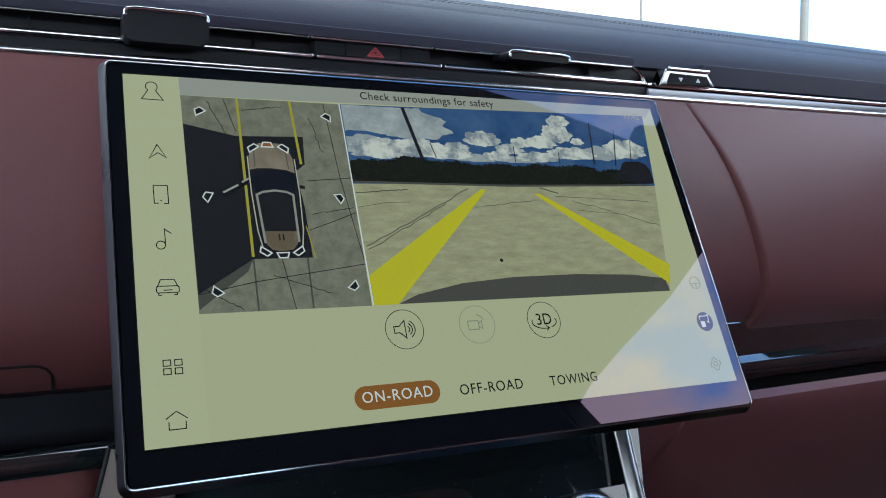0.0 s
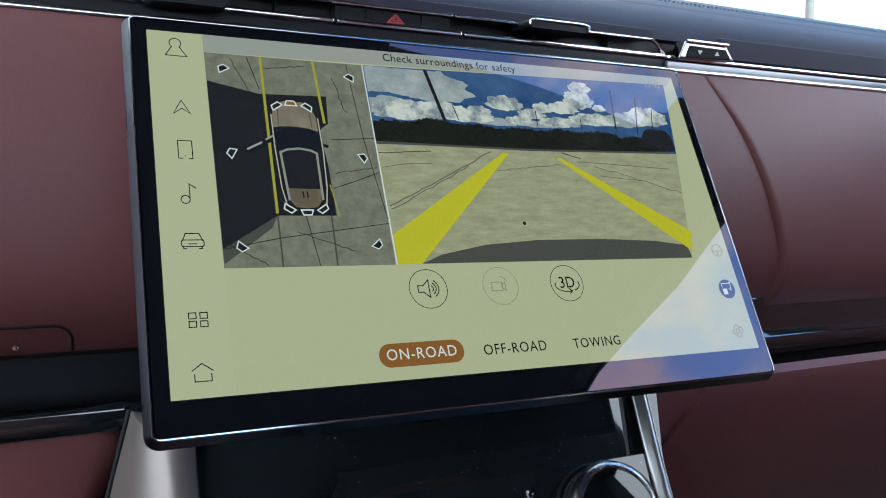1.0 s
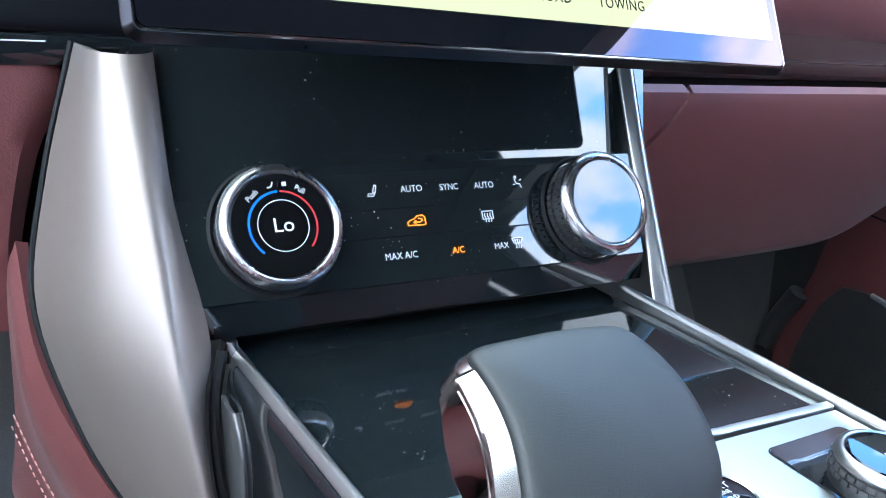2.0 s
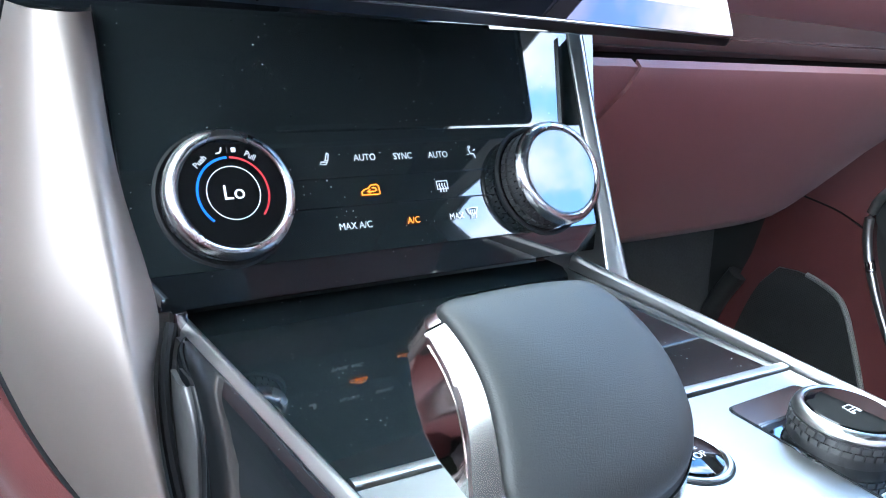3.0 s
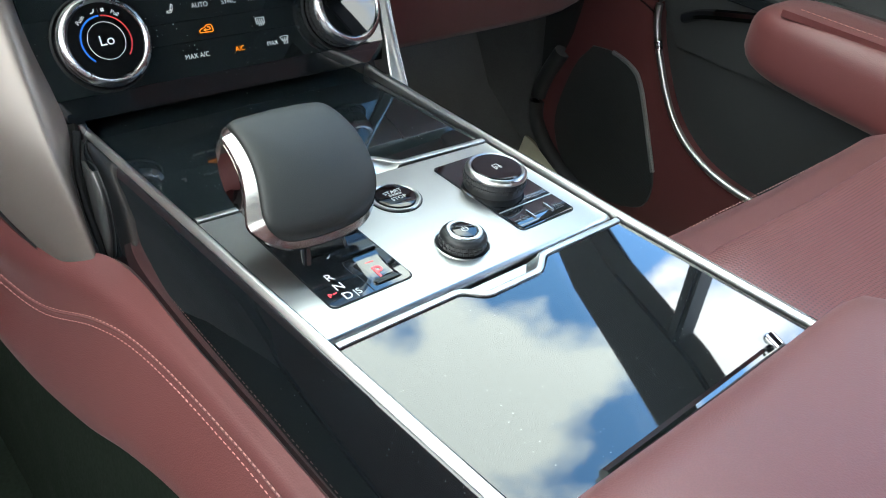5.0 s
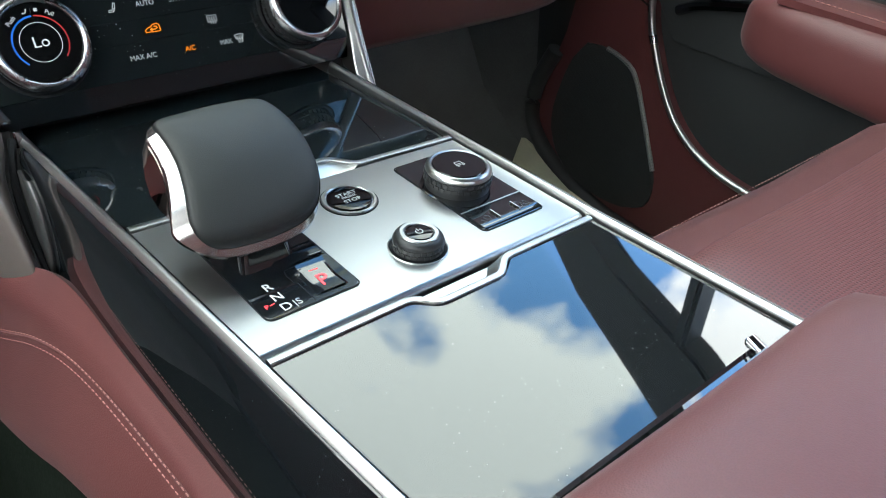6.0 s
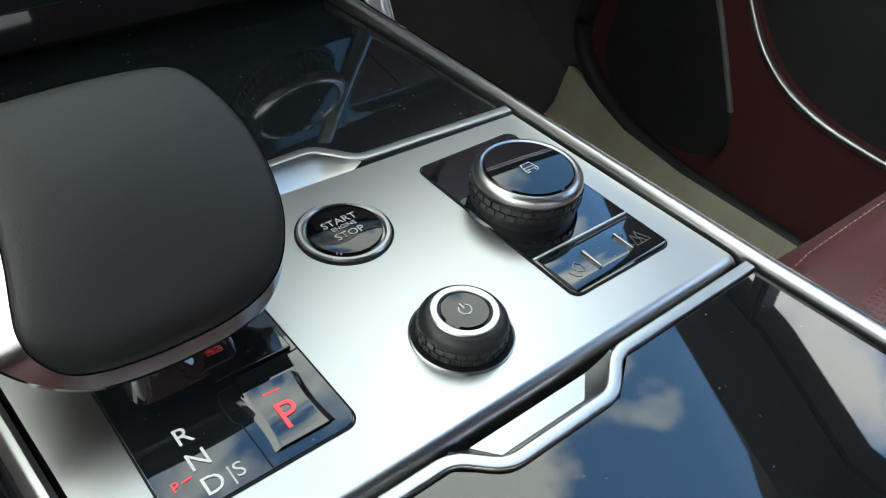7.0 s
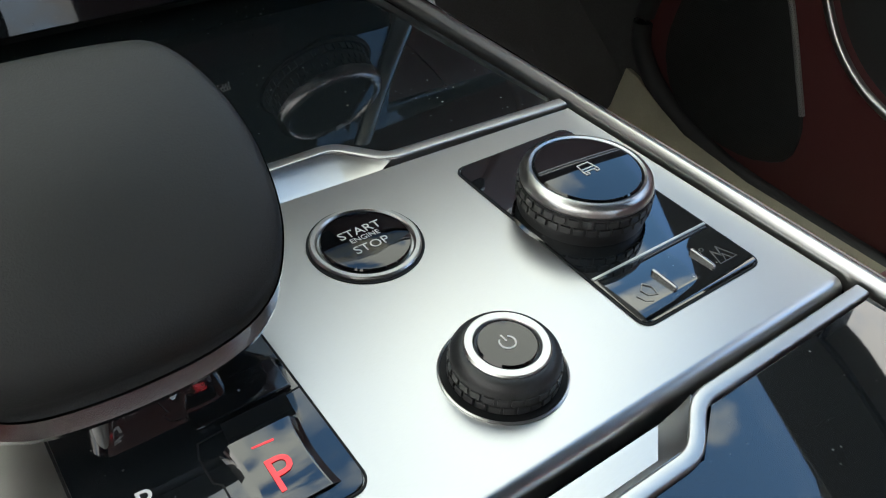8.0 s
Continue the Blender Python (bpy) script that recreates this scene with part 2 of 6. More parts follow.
def even(ob, smooth):
    """Large faces keep their own flat shading beside small rounded edges."""
    if smooth and len(ob.data.polygons) < 4000:
        w = ob.modifiers.new("even", "WEIGHTED_NORMAL")
        w.mode, w.keep_sharp, w.weight = "FACE_AREA", True, 70


def part(name, bm, mat, parent, label="", smooth=38):
    ob = new(name, mesh_from(name, bm, smooth))
    ob.data.materials.append(mat)
    ob.parent = parent
    even(ob, smooth)
    return tagged(ob, label)


def solid(name, bm, mat, label, category, kind="", smooth=38):
    ob = new(name, mesh_from(name, bm, smooth))
    ob.data.materials.append(mat)
    even(ob, smooth)
    return tagged(ob, label, category, kind=kind)


def rrect(x0, y0, x1, y1, r, n=5):
    pts = []
    for cx, cy, a in ((x1 - r, y1 - r, 0), (x0 + r, y1 - r, 90), (x0 + r, y0 + r, 180), (x1 - r, y0 + r, 270)):
        for i in range(n + 1):
            t = radians(a + 90 * i / n)
            pts.append((cx + r * math.cos(t), cy + r * math.sin(t)))
    return pts


def circle(cx, cy, r, n=40):
    return [(cx + r * math.cos(2 * math.pi * i / n), cy + r * math.sin(2 * math.pi * i / n)) for i in range(n)]


def arc(cx, cy, r, a0, a1, n=16):
    return [(cx + r * math.cos(radians(a0 + (a1 - a0) * i / n)), cy + r * math.sin(radians(a0 + (a1 - a0) * i / n))) for i in range(n + 1)]


def prism(pts, z0, z1, bevel=0.0, bm=None, segs=2):
    """A plate with the outline pts from z0 up to z1, its upper rim rounded."""
    bm = bm or bmesh.new()
    if sum(a[0] * b[1] - b[0] * a[1] for a, b in zip(pts, pts[1:] + pts[:1])) < 0:
        pts = pts[::-1]
    low = [bm.verts.new((x, y, z0)) for x, y in pts]
    top = [bm.verts.new((x, y, z1)) for x, y in pts]
    bm.faces.new(low[::-1])
    bm.faces.new(top)
    k = len(pts)
    for i in range(k):
        bm.faces.new((low[i], low[(i + 1) % k], top[(i + 1) % k], top[i]))
    if bevel:
        rim = [e for e in (bm.edges.get((top[i], top[(i + 1) % k])) for i in range(k)) if e]
        bmesh.ops.bevel(bm, geom=rim, offset=bevel, segments=segs, affect="EDGES", profile=0.5, clamp_overlap=True)
    return bm


def stroke(pts, w, z0, z1, closed=False, bm=None):
    """A drawn line of width w through the flat points, as a thin ribbon with thickness."""
    bm = bm or bmesh.new()
    p = [Vector(q) for q in pts]
    k = len(p)
    rows = []
    for i in range(k):
        a = p[(i - 1) % k] if closed or i > 0 else None
        c = p[(i + 1) % k] if closed or i < k - 1 else None
        d0 = (p[i] - a).normalized() if a is not None else (c - p[i]).normalized()
        d1 = (c - p[i]).normalized() if c is not None else d0
        n0, n1 = Vector((-d0.y, d0.x)), Vector((-d1.y, d1.x))
        m = n0 + n1
        m = m.normalized() if m.length > 1e-6 else n0
        s = w / 2 / max(0.35, m.dot(n0))
        rows.append([bm.verts.new((*(p[i] + m * s), z)) for z in (z0, z1)] + [bm.verts.new((*(p[i] - m * s), z)) for z in (z1, z0)])
    for i in range(k if closed else k - 1):
        a, b = rows[i], rows[(i + 1) % k]
        for j in range(4):
            bm.faces.new((a[j], a[(j + 1) % 4], b[(j + 1) % 4], b[j]))
    if not closed:
        bm.faces.new(rows[0])
        bm.faces.new(rows[-1][::-1])
    return bm


def lathe(profile, cx=0.0, cy=0.0, n=56, bm=None):
    """A turned body: profile of (radius, height) from the axis or rim inward to the axis or rim."""
    bm = bm or bmesh.new()
    rings = []
    for r, z in profile:
        if r < 1e-6:
            rings.append([bm.verts.new((cx, cy, z))])
        else:
            rings.append([bm.verts.new((cx + r * math.cos(2 * math.pi * i / n), cy + r * math.sin(2 * math.pi * i / n), z)) for i in range(n)])
    for a, b in zip(rings, rings[1:]):
        for i in range(n):
            j = (i + 1) % n
            if len(a) == 1 and len(b) > 1:
                bm.faces.new((a[0], b[i], b[j]))
            elif len(b) == 1 and len(a) > 1:
                bm.faces.new((a[i], a[j], b[0]))
            elif len(a) > 1:
                bm.faces.new((a[i], a[j], b[j], b[i]))
    return bm


def loft(rings, bm=None, closed=True, caps=True):
    """A skin over rings of equally many points."""
    bm = bm or bmesh.new()
    vs = [[bm.verts.new(p) for p in r] for r in rings]
    k = len(vs[0])
    for a, b in zip(vs, vs[1:]):
        for i in range(k if closed else k - 1):
            j = (i + 1) % k
            bm.faces.new((a[i], a[j], b[j], b[i]))
    if caps and closed:
        bm.faces.new(vs[0][::-1])
        bm.faces.new(vs[-1])
    return bm


def spline(pts, n):
    """n points along a smooth curve through pts."""
    p = [Vector(q) for q in pts]
    p = [2 * p[0] - p[1]] + p + [2 * p[-1] - p[-2]]
    out = []
    spans = len(p) - 3
    for i in range(n):
        s = i / (n - 1) * spans
        k = min(int(s), spans - 1)
        t = s - k
        a, b, c, d = p[k:k + 4]
        out.append(0.5 * (2 * b + (c - a) * t + (2 * a - 5 * b + 4 * c - d) * t * t + (3 * b - a - 3 * c + d) * t ** 3))
    return out


def tube(path, r, n=10, bm=None, flat=1.0, up=(0, 0, 1)):
    """A rod along a path; flat below 1 presses it across up."""
    p = [Vector(q) for q in path]
    rings = []
    for i, c in enumerate(p):
        d = (p[min(i + 1, len(p) - 1)] - p[max(i - 1, 0)]).normalized()
        s = d.cross(Vector(up)).normalized()
        u = s.cross(d).normalized()
        rings.append([c + s * (r * math.cos(2 * math.pi * j / n)) + u * (r * flat * math.sin(2 * math.pi * j / n)) for j in range(n)])
    return loft(rings, bm)


def bar(x0, x1, y, z, w, h, bevel=0.0006, bm=None):
    """A straight bar along x, w deep (y) and h high (z), centred on y, z."""
    return block((x0, y - w / 2, z - h / 2), (x1, y + w / 2, z + h / 2), bevel, bm)


def block(a, b, bevel=0.0, bm=None, segs=2):
    bm = bm or bmesh.new()
    v = [bm.verts.new((x, y, z)) for x in (a[0], b[0]) for y in (a[1], b[1]) for z in (a[2], b[2])]
    fs = [bm.faces.new([v[i] for i in f]) for f in ((0, 1, 3, 2), (4, 6, 7, 5), (0, 4, 5, 1), (2, 3, 7, 6), (0, 2, 6, 4), (1, 5, 7, 3))]
    if bevel:
        bmesh.ops.bevel(bm, geom=list({e for f in fs for e in f.edges}), offset=bevel, segments=segs, affect="EDGES", profile=0.5, clamp_overlap=True)
    return bm


def sheet(rows, thick, bm=None, into=(0, 1, 0)):
    """A curved panel through rows of points, with a real thickness on the side that into points to."""
    bm = bm or bmesh.new()
    rows = [[Vector(p) for p in r] for r in rows]
    nr, nc = len(rows), len(rows[0])
    normals, lean = [], 0.0
    for i in range(nr):
        line = []
        for j in range(nc):
            du = rows[min(i + 1, nr - 1)][j] - rows[max(i - 1, 0)][j]
            dv = rows[i][min(j + 1, nc - 1)] - rows[i][max(j - 1, 0)]
            nrm = du.cross(dv)
            nrm = nrm.normalized() if nrm.length > 1e-12 else Vector((0, 0, 0))
            lean += nrm.dot(Vector(into))
            line.append(nrm)
        normals.append(line)
    t = abs(thick) * (1 if lean > 0 else -1)
    front = [[bm.verts.new(p) for p in r] for r in rows]
    back = [[bm.verts.new(rows[i][j] + normals[i][j] * t) for j in range(nc)] for i in range(nr)]
    for i in range(nr - 1):
        for j in range(nc - 1):
            bm.faces.new((front[i][j], front[i][j + 1], front[i + 1][j + 1], front[i + 1][j]))
            bm.faces.new((back[i][j], back[i + 1][j], back[i + 1][j + 1], back[i][j + 1]))
    for i in range(nr - 1):
        bm.faces.new((front[i][0], front[i + 1][0], back[i + 1][0], back[i][0]))
        bm.faces.new((front[i][-1], back[i][-1], back[i + 1][-1], front[i + 1][-1]))
    for j in range(nc - 1):
        bm.faces.new((front[0][j], back[0][j], back[0][j + 1], front[0][j + 1]))
        bm.faces.new((front[-1][j], front[-1][j + 1], back[-1][j + 1], back[-1][j]))
    return bm


def moved(bm, m):
    bm.transform(m)
    return bm


def writing(body, size, x, y, z, mat, parent, name="lettering", turn=0.0, align="CENTER", thick=0.00005, space=1.0, squash=1.0):
    """Words in the built-in font, flat in the parent's x-y plane."""
    cu = bpy.data.curves.new(name, "FONT")
    cu.body, cu.size, cu.align_x, cu.align_y = body, size, align, "CENTER"
    cu.space_character = space
    cu.extrude = thick
    cu.resolution_u = 3
    tmp = new("tmp", cu)
    dg = bpy.context.evaluated_depsgraph_get()
    me = bpy.data.meshes.new_from_object(tmp.evaluated_get(dg))
    bpy.data.objects.remove(tmp)
    bpy.data.curves.remove(cu)
    me.materials.clear()
    me.materials.append(mat)
    ob = new(name, me)
    ob.parent = parent
    ob.matrix_local = pose(x, y, z, 0, 0, turn) @ Matrix.Diagonal((squash, 1, 1, 1))
    return ob


def stitches(path, parent, mat, length=0.0042, gap=0.0022, r=0.00045, lift=(0, 0, 0), name="stitching"):
    """One seam of thread: short rounded dashes along a path, joined into one mesh."""
    p = [Vector(q) + Vector(lift) for q in path]
    cum = [0.0]
    for a, b in zip(p, p[1:]):
        cum.append(cum[-1] + (b - a).length)

    def at(s):
        for i in range(len(p) - 1):
            if s <= cum[i + 1]:
                return p[i].lerp(p[i + 1], (s - cum[i]) / max(1e-9, cum[i + 1] - cum[i]))
        return p[-1]
    bm = bmesh.new()
    s = 0.0
    while s + length < cum[-1]:
        a, b = at(s), at(s + length)
        d = (b - a).normalized()
        side = d.cross(Vector((0.3, 0.2, 0.9))).normalized()
        up = side.cross(d)
        rings = []
        for t, k in ((0, 0.35), (0.2, 1), (0.8, 1), (1, 0.35)):
            c = a.lerp(b, t)
            rings.append([c + side * (r * k * math.cos(q)) + up * (r * k * math.sin(q)) for q in (0, 1.257, 2.513, 3.77, 5.027)])
        loft(rings, bm)
        s += length + gap
    return part(name, bm, mat, parent, "fine stitched seam")

# ---- the car's shell ----
ground_mat = material("sunlit concrete", (0.42, 0.40, 0.35), 0.9, grain=0.4, grain_scale=3.0, bump=0.2, wear=0.25, wear_scale=0.15)
bm = bmesh.new()
bmesh.ops.create_grid(bm, x_segments=8, y_segments=8, size=600)
solid("ground", moved(bm, pose(0, 0, -0.5)), ground_mat, "pale concrete car park seen through the glass", "ground", "structure")

bm = block((-0.74, -1.75, -0.03), (0.75, 0.86, 0.0), 0.004)
solid("floor", bm, CARPET, "dark green-black carpeted car floor", "floor", "structure")
bm = bmesh.new()
sheet([[(x, y, z) for y, z in ((0.55, 0.0), (0.70, 0.10), (0.80, 0.26), (0.86, 0.48), (0.90, 0.78))] for x in (0.75, -0.74)], 0.03, bm)
solid("wall_front", bm, BRIGHT_FELT, "brightened grey felt toe board and bulkhead", "wall", "structure")

# right-hand roof line, pillars and glass, drawn in the plane of the door
def side_plate(name, outline, mat, label, x0=0.745, x1=0.80, category="pillar"):
    bm = bmesh.new()
    lean = [(y, z, 0.16 * max(0.0, z - 0.78)) for y, z in outline]
    a = [bm.verts.new((x0 - d, y, z)) for y, z, d in lean]
    b = [bm.verts.new((x1 - d, y, z)) for y, z, d in lean]
    bm.faces.new(a)
    bm.faces.new(b[::-1])
    k = len(a)
    for i in range(k):
        bm.faces.new((a[i], b[i], b[(i + 1) % k], a[(i + 1) % k]))
    bmesh.ops.bevel(bm, geom=bm.edges[:], offset=0.006, segments=2, affect="EDGES", clamp_overlap=True)
    return solid(name, bm, mat, label, category, "structure")


side_plate("pillar_front", [(0.50, 0.74), (0.46, 0.870), (0.345, 0.920), (0.17, 0.970), (0.00, 1.055), (-0.06, 1.20), (0.06, 1.20), (0.12, 1.125), (0.25, 1.06), (0.40, 0.985), (0.50, 0.915), (0.565, 0.82), (0.57, 0.74)], DARK_TRIM, "black trimmed windscreen pillar on the passenger side")
side_plate("pillar_quarter", [(0.240, 0.76), (0.216, 0.76), (0.198, 0.972), (0.219, 0.962)], DARK_TRIM, "black divider of the small front quarter window")
side_plate("pillar_middle", [(-0.500, 0.78), (-0.630, 0.78), (-0.610, 1.20), (-0.500, 1.20), (-0.490, 1.00)], DARK_TRIM, "black door pillar behind the passenger window")
side_plate("pillar_rear", [(-1.45, 0.80), (-1.80, 0.80), (-1.80, 1.20), (-1.30, 1.20)], DARK_TRIM, "black rear roof pillar")
side_plate("roof_rail", [(0.04, 1.045), (-0.20, 1.070), (-0.34, 1.097), (-0.45, 1.120), (-1.75, 1.120), (-1.75, 1.235), (0.02, 1.235)], DARK_TRIM, "dark roof rail above the side windows", category="roof rail")
side_plate("wall_right", [(0.55, -0.1), (0.86, -0.1), (0.86, 0.77), (0.55, 0.77)], BRIGHT_FELT, "brightened grey felt kick panel ahead of the passenger door", category="wall")
side_plate("wall_rear_right", [(-0.58, -0.1), (-1.8, -0.1), (-1.8, 0.80), (-0.58, 0.80)], DARK_TRIM, "dark rear door seen from inside", category="wall")

bm = bmesh.new()
roof = []
for y, z in ((0.03, 1.205), (-0.10, 1.235), (-0.5, 1.26), (-1.1, 1.26), (-1.8, 1.20)):
    roof.append([(x, (0.080 - 0.19 * x * x) if y > 0.02 else y, z - 0.045 * (abs(x) / 0.68) ** 2.5) for x in [-0.68 + 1.36 * i / 12 for i in range(13)]])
sheet(roof, 0.03, bm, (0, 0, 1))
solid("ceiling", bm, CLOTH, "black cloth headliner under the car's roof", "ceiling", "structure")
solid("trim_windscreen", moved(block((-0.13, 0.02, 1.135), (0.19, 0.20, 1.19), 0.02), Matrix()), DARK_TRIM, "black sensor housing at the top of the windscreen", "housing", "structure")
solid("wall_back", block((-0.72, -1.83, -0.1), (0.72, -1.78, 0.95), 0.01), DARK_TRIM, "dark luggage wall at the back of the cabin", "wall", "structure")
# the open driver's side keeps only its sill and pillars
for nm, a, b, lb in (("pillar_left_middle", (-0.80, -0.66, -0.1), (-0.74, -0.54, 1.2), "black door pillar behind the open driver's door"),
                     ("pillar_left_rear", (-0.80, -1.8, -0.1), (-0.74, -1.35, 1.2), "black rear pillar on the driver's side"),
                     ("sill_left", (-0.80, -0.6, -0.12), (-0.72, 0.86, 0.02), "dark sill under the open driver's door"),
                     ("wall_left_rear", (-0.80, -1.8, -0.1), (-0.74, -0.6, 0.82), "dark rear door on the driver's side"),
                     ("wall_left", (-0.80, 0.58, -0.1), (-0.74, 0.86, 0.78), "dark kick panel beside the driver's footwell")):
    solid(nm, block(a, b, 0.01), DARK_TRIM, lb, nm.split("_")[0], "structure")

# opaque block, added unseen to cut daylight from the rear side window
solid("rear_light_block", block((0.722, -1.80, 0.80), (0.734, -0.645, 1.19), 0.003), GLASS_BLACK, "added dark block that cuts light through the rear side window", "window", "structure")
# unseen wall, added to block light and give red reflections; the door is open
solid("wall_driver_blocker", block((-0.80, -0.55, -0.1), (-0.75, 0.58, 0.63), 0.02), LEATHER, "added maroon wall that shuts off light from the open driver's side", "wall", "structure")
glass = bpy.data.materials.new("clear glass")
glass.use_nodes = True
gn, gl = glass.node_tree.nodes, glass.node_tree.links
gn.clear()
g_out, g_mix, g_tr, g_gl = (gn.new("ShaderNode" + k) for k in ("OutputMaterial", "MixShader", "BsdfTransparent", "BsdfGlossy"))
g_tr.inputs["Color"].default_value = (0.94, 0.97, 0.95, 1)
g_gl.inputs["Roughness"].default_value = 0.01
g_mix.inputs[0].default_value = 0.04
gl.new(g_tr.outputs[0], g_mix.inputs[1])
gl.new(g_gl.outputs[0], g_mix.inputs[2])
gl.new(g_mix.outputs[0], g_out.inputs[0])
bm = bmesh.new()
rows = []
for k in range(7):
    t = k / 6
    rows.append([(x * (1 - 0.10 * t), 0.90 - 0.84 * t - 0.16 * (x / 0.72) ** 2, 0.80 + 0.40 * t) for x in [-0.72 + 1.44 * i / 10 for i in range(11)]])
sheet(rows, 0.005, bm)
ob = solid("window_1", bm, glass, "clear raked windscreen over the dashboard", "windscreen", "structure")
ob.visible_shadow = False

# ---- dashboard: upper part ----
DASH = pose(-0.14, 0.33, 0.55, 0, 1.28, 1.94) @ pose(0.14, -0.33, -0.55)
dash = thing("dashboard", "maroon and blue-black leather dashboard with slim chrome-edged air vents", "dashboard", DASH)
XL, XR = -0.72, 0.70
crest = [(0.366, 0.7595), (0.368, 0.770), (0.377, 0.781), (0.392, 0.7895), (0.394, 0.7885), (0.398, 0.7925), (0.42, 0.803), (0.45, 0.814), (0.49, 0.8235), (0.56, 0.832), (0.70, 0.835), (0.90, 0.815)]
xs = [XL + (XR - XL) * i / 20 for i in range(21)]
part("top_pad", sheet([[(x, y, z) for y, z in crest] for x in xs], 0.012, None, (0, 0.4, -1)), DASH_LEATHER, dash, "blue-black leather dashboard top with a creased edge")
for yy, zz in ((0.4085, 0.7985), (0.4135, 0.8008)):
    stitches([(x, yy - 0.0006, zz + 0.0002) for x in xs], dash, THREAD_DARK, 0.0030, 0.0014, 0.00032)
# vent band
part("vent_recess", block((XL, 0.372, 0.733), (XR, 0.392, 0.766), 0.001), TAB_BLACK, dash, "black gloss vent slot")
part("vent_lip", block((XL, 0.3605, 0.7385), (XR, 0.372, 0.7452), 0.001), TAB_BLACK, dash, "black gloss lip under the vent slot")
part("vent_hood", block((XL, 0.3615, 0.7585), (0.206, 0.378, 0.7650), 0.001), DASH_LEATHER, dash, "dark hood over the vent slot")
part("dark_fill", block((0.27, 0.3625, 0.7495), (XR, 0.374, 0.7650), 0.001), DASH_LEATHER, dash, "dark band beside the vents")
for a, b in ((XL, -0.0295), (-0.0275, 0.0535), (0.0553, 0.2135)):
    part("vent_trim", bar(a, b, 0.360, 0.7468, 0.004, 0.0030, 0.0008), CHROME, dash, "chrome strip")
part("vent_trim", bar(0.2155, XR, 0.360, 0.7462, 0.004, 0.0030, 0.0008), CHROME, dash, "chrome strip")
part("vent_trim", bar(0.2155, XR, 0.3590, 0.7412, 0.003, 0.0052, 0.0010), material("satin grey metal", (0.26, 0.27, 0.29), 0.36, metal=1.0, wear=0.08, wear_scale=40), dash, "satin silver band between the chrome strips")
for a, b in ((XL, -0.1325), (-0.0915, -0.0318), (-0.0305, 0.0478), (0.0494, 0.0975), (0.140, 0.2025)):
    part("vent_trim", bar(a, b, 0.361, 0.7576, 0.003, 0.0018, 0.0006), DARK_CHROME if b < 0.0 else CHROME, dash, "thin chrome strip")
part("vent_trim", tube([(0.2022, 0.360, 0.7578), (0.2085, 0.360, 0.7545), (0.2150, 0.360, 0.7462)], 0.0013, 8), CHROME, dash, "thin chrome strip")
# outlet tabs
for cx, w, z0, z1, yy in ((-0.1125, 0.0425, 0.7440, 0.7605, 0.343), (0.118, 0.046, 0.7535, 0.7585, 0.347)):
    tab = part("vent_tab", moved(prism(rrect(cx - w / 2, z0, cx + w / 2, z1, min(0.004, (z1 - z0) * 0.45)), 0, 0.022, 0.0012), Matrix.Translation((0, yy + 0.022, 0)) @ UPRIGHT), TAB_BLACK, dash, "black vent slider tab with a chrome top edge")
    part("edge_trim", tube(spline([(cx - w / 2 + 0.0005, yy - 0.0005, z1 - 0.004), (cx - w / 2 + 0.003, yy - 0.0008, z1 - 0.0004), (cx, yy - 0.0008, z1), (cx + w / 2 - 0.003, yy - 0.0008, z1 - 0.0004), (cx + w / 2 - 0.0005, yy - 0.0005, z1 - 0.004)], 24), 0.0009, 8), CHROME, tab, "chrome edge")
# vanes behind the slots
for i in range(24):
    x = -0.70 + i * 0.058
    if abs(x - 0.008) > 0.05 and x < 0.2:
        part("vane", block((x, 0.366, 0.7478), (x + 0.0012, 0.374, 0.7570), 0), MATT_BLACK, dash)
# hazard switch
hz = part("hazard_switch", block((-0.0275, 0.3625, 0.7484), (0.0470, 0.374, 0.7566), 0.0006), MATT_BLACK, dash, "black hazard light switch with a red triangle")
for x in (-0.0085, 0.0275):
    part("groove", block((x - 0.0003, 0.3622, 0.7486), (x + 0.0003, 0.3632, 0.7564), 0), GLOSS, hz)
part("triangle", moved(stroke([(0.0058, 0.7500), (0.0106, 0.7549), (0.0154, 0.7500)], 0.0009, 0, 0.0002, True), Matrix.Translation((0, 0.3624, 0)) @ UPRIGHT), HAZARD_RED, hz, "red outlined triangle")
part("triangle", moved(stroke([(0.0084, 0.7511), (0.0106, 0.7532), (0.0128, 0.7511)], 0.0005, 0, 0.0002, True), Matrix.Translation((0, 0.3624, 0)) @ UPRIGHT), HAZARD_RED, hz, "red outlined triangle")
# screen-side slider with two arrows
sl = part("vent_slider", moved(prism([(0.2215, 0.7452), (0.2275, 0.7578), (0.2655, 0.7572), (0.2735, 0.7470)], 0, 0.010, 0.0012), Matrix.Translation((0, 0.3625, 0)) @ UPRIGHT), DARK_CHROME, dash, "chrome framed vent rocker with two arrows")
part("face", moved(prism([(0.2280, 0.7466), (0.2312, 0.7545), (0.2640, 0.7541), (0.2690, 0.7474)], 0, 0.0112, 0.0004), Matrix.Translation((0, 0.3625, 0)) @ UPRIGHT), MATT_BLACK, sl)
part("edge_trim", bar(0.2275, 0.2660, 0.3515, 0.7577, 0.003, 0.0026, 0.0008), CHROME, sl, "chrome edge")
for cx, d in ((0.2395, -1), (0.2555, 1)):
    part("arrow", moved(prism([(cx - 0.0022, 0.7505 - d * 0.0012), (cx + 0.0022, 0.7505 - d * 0.0012), (cx, 0.7505 + d * 0.0016)], 0, 0.0002), Matrix.Translation((0, 0.3512, 0)) @ UPRIGHT), PRINT, sl)
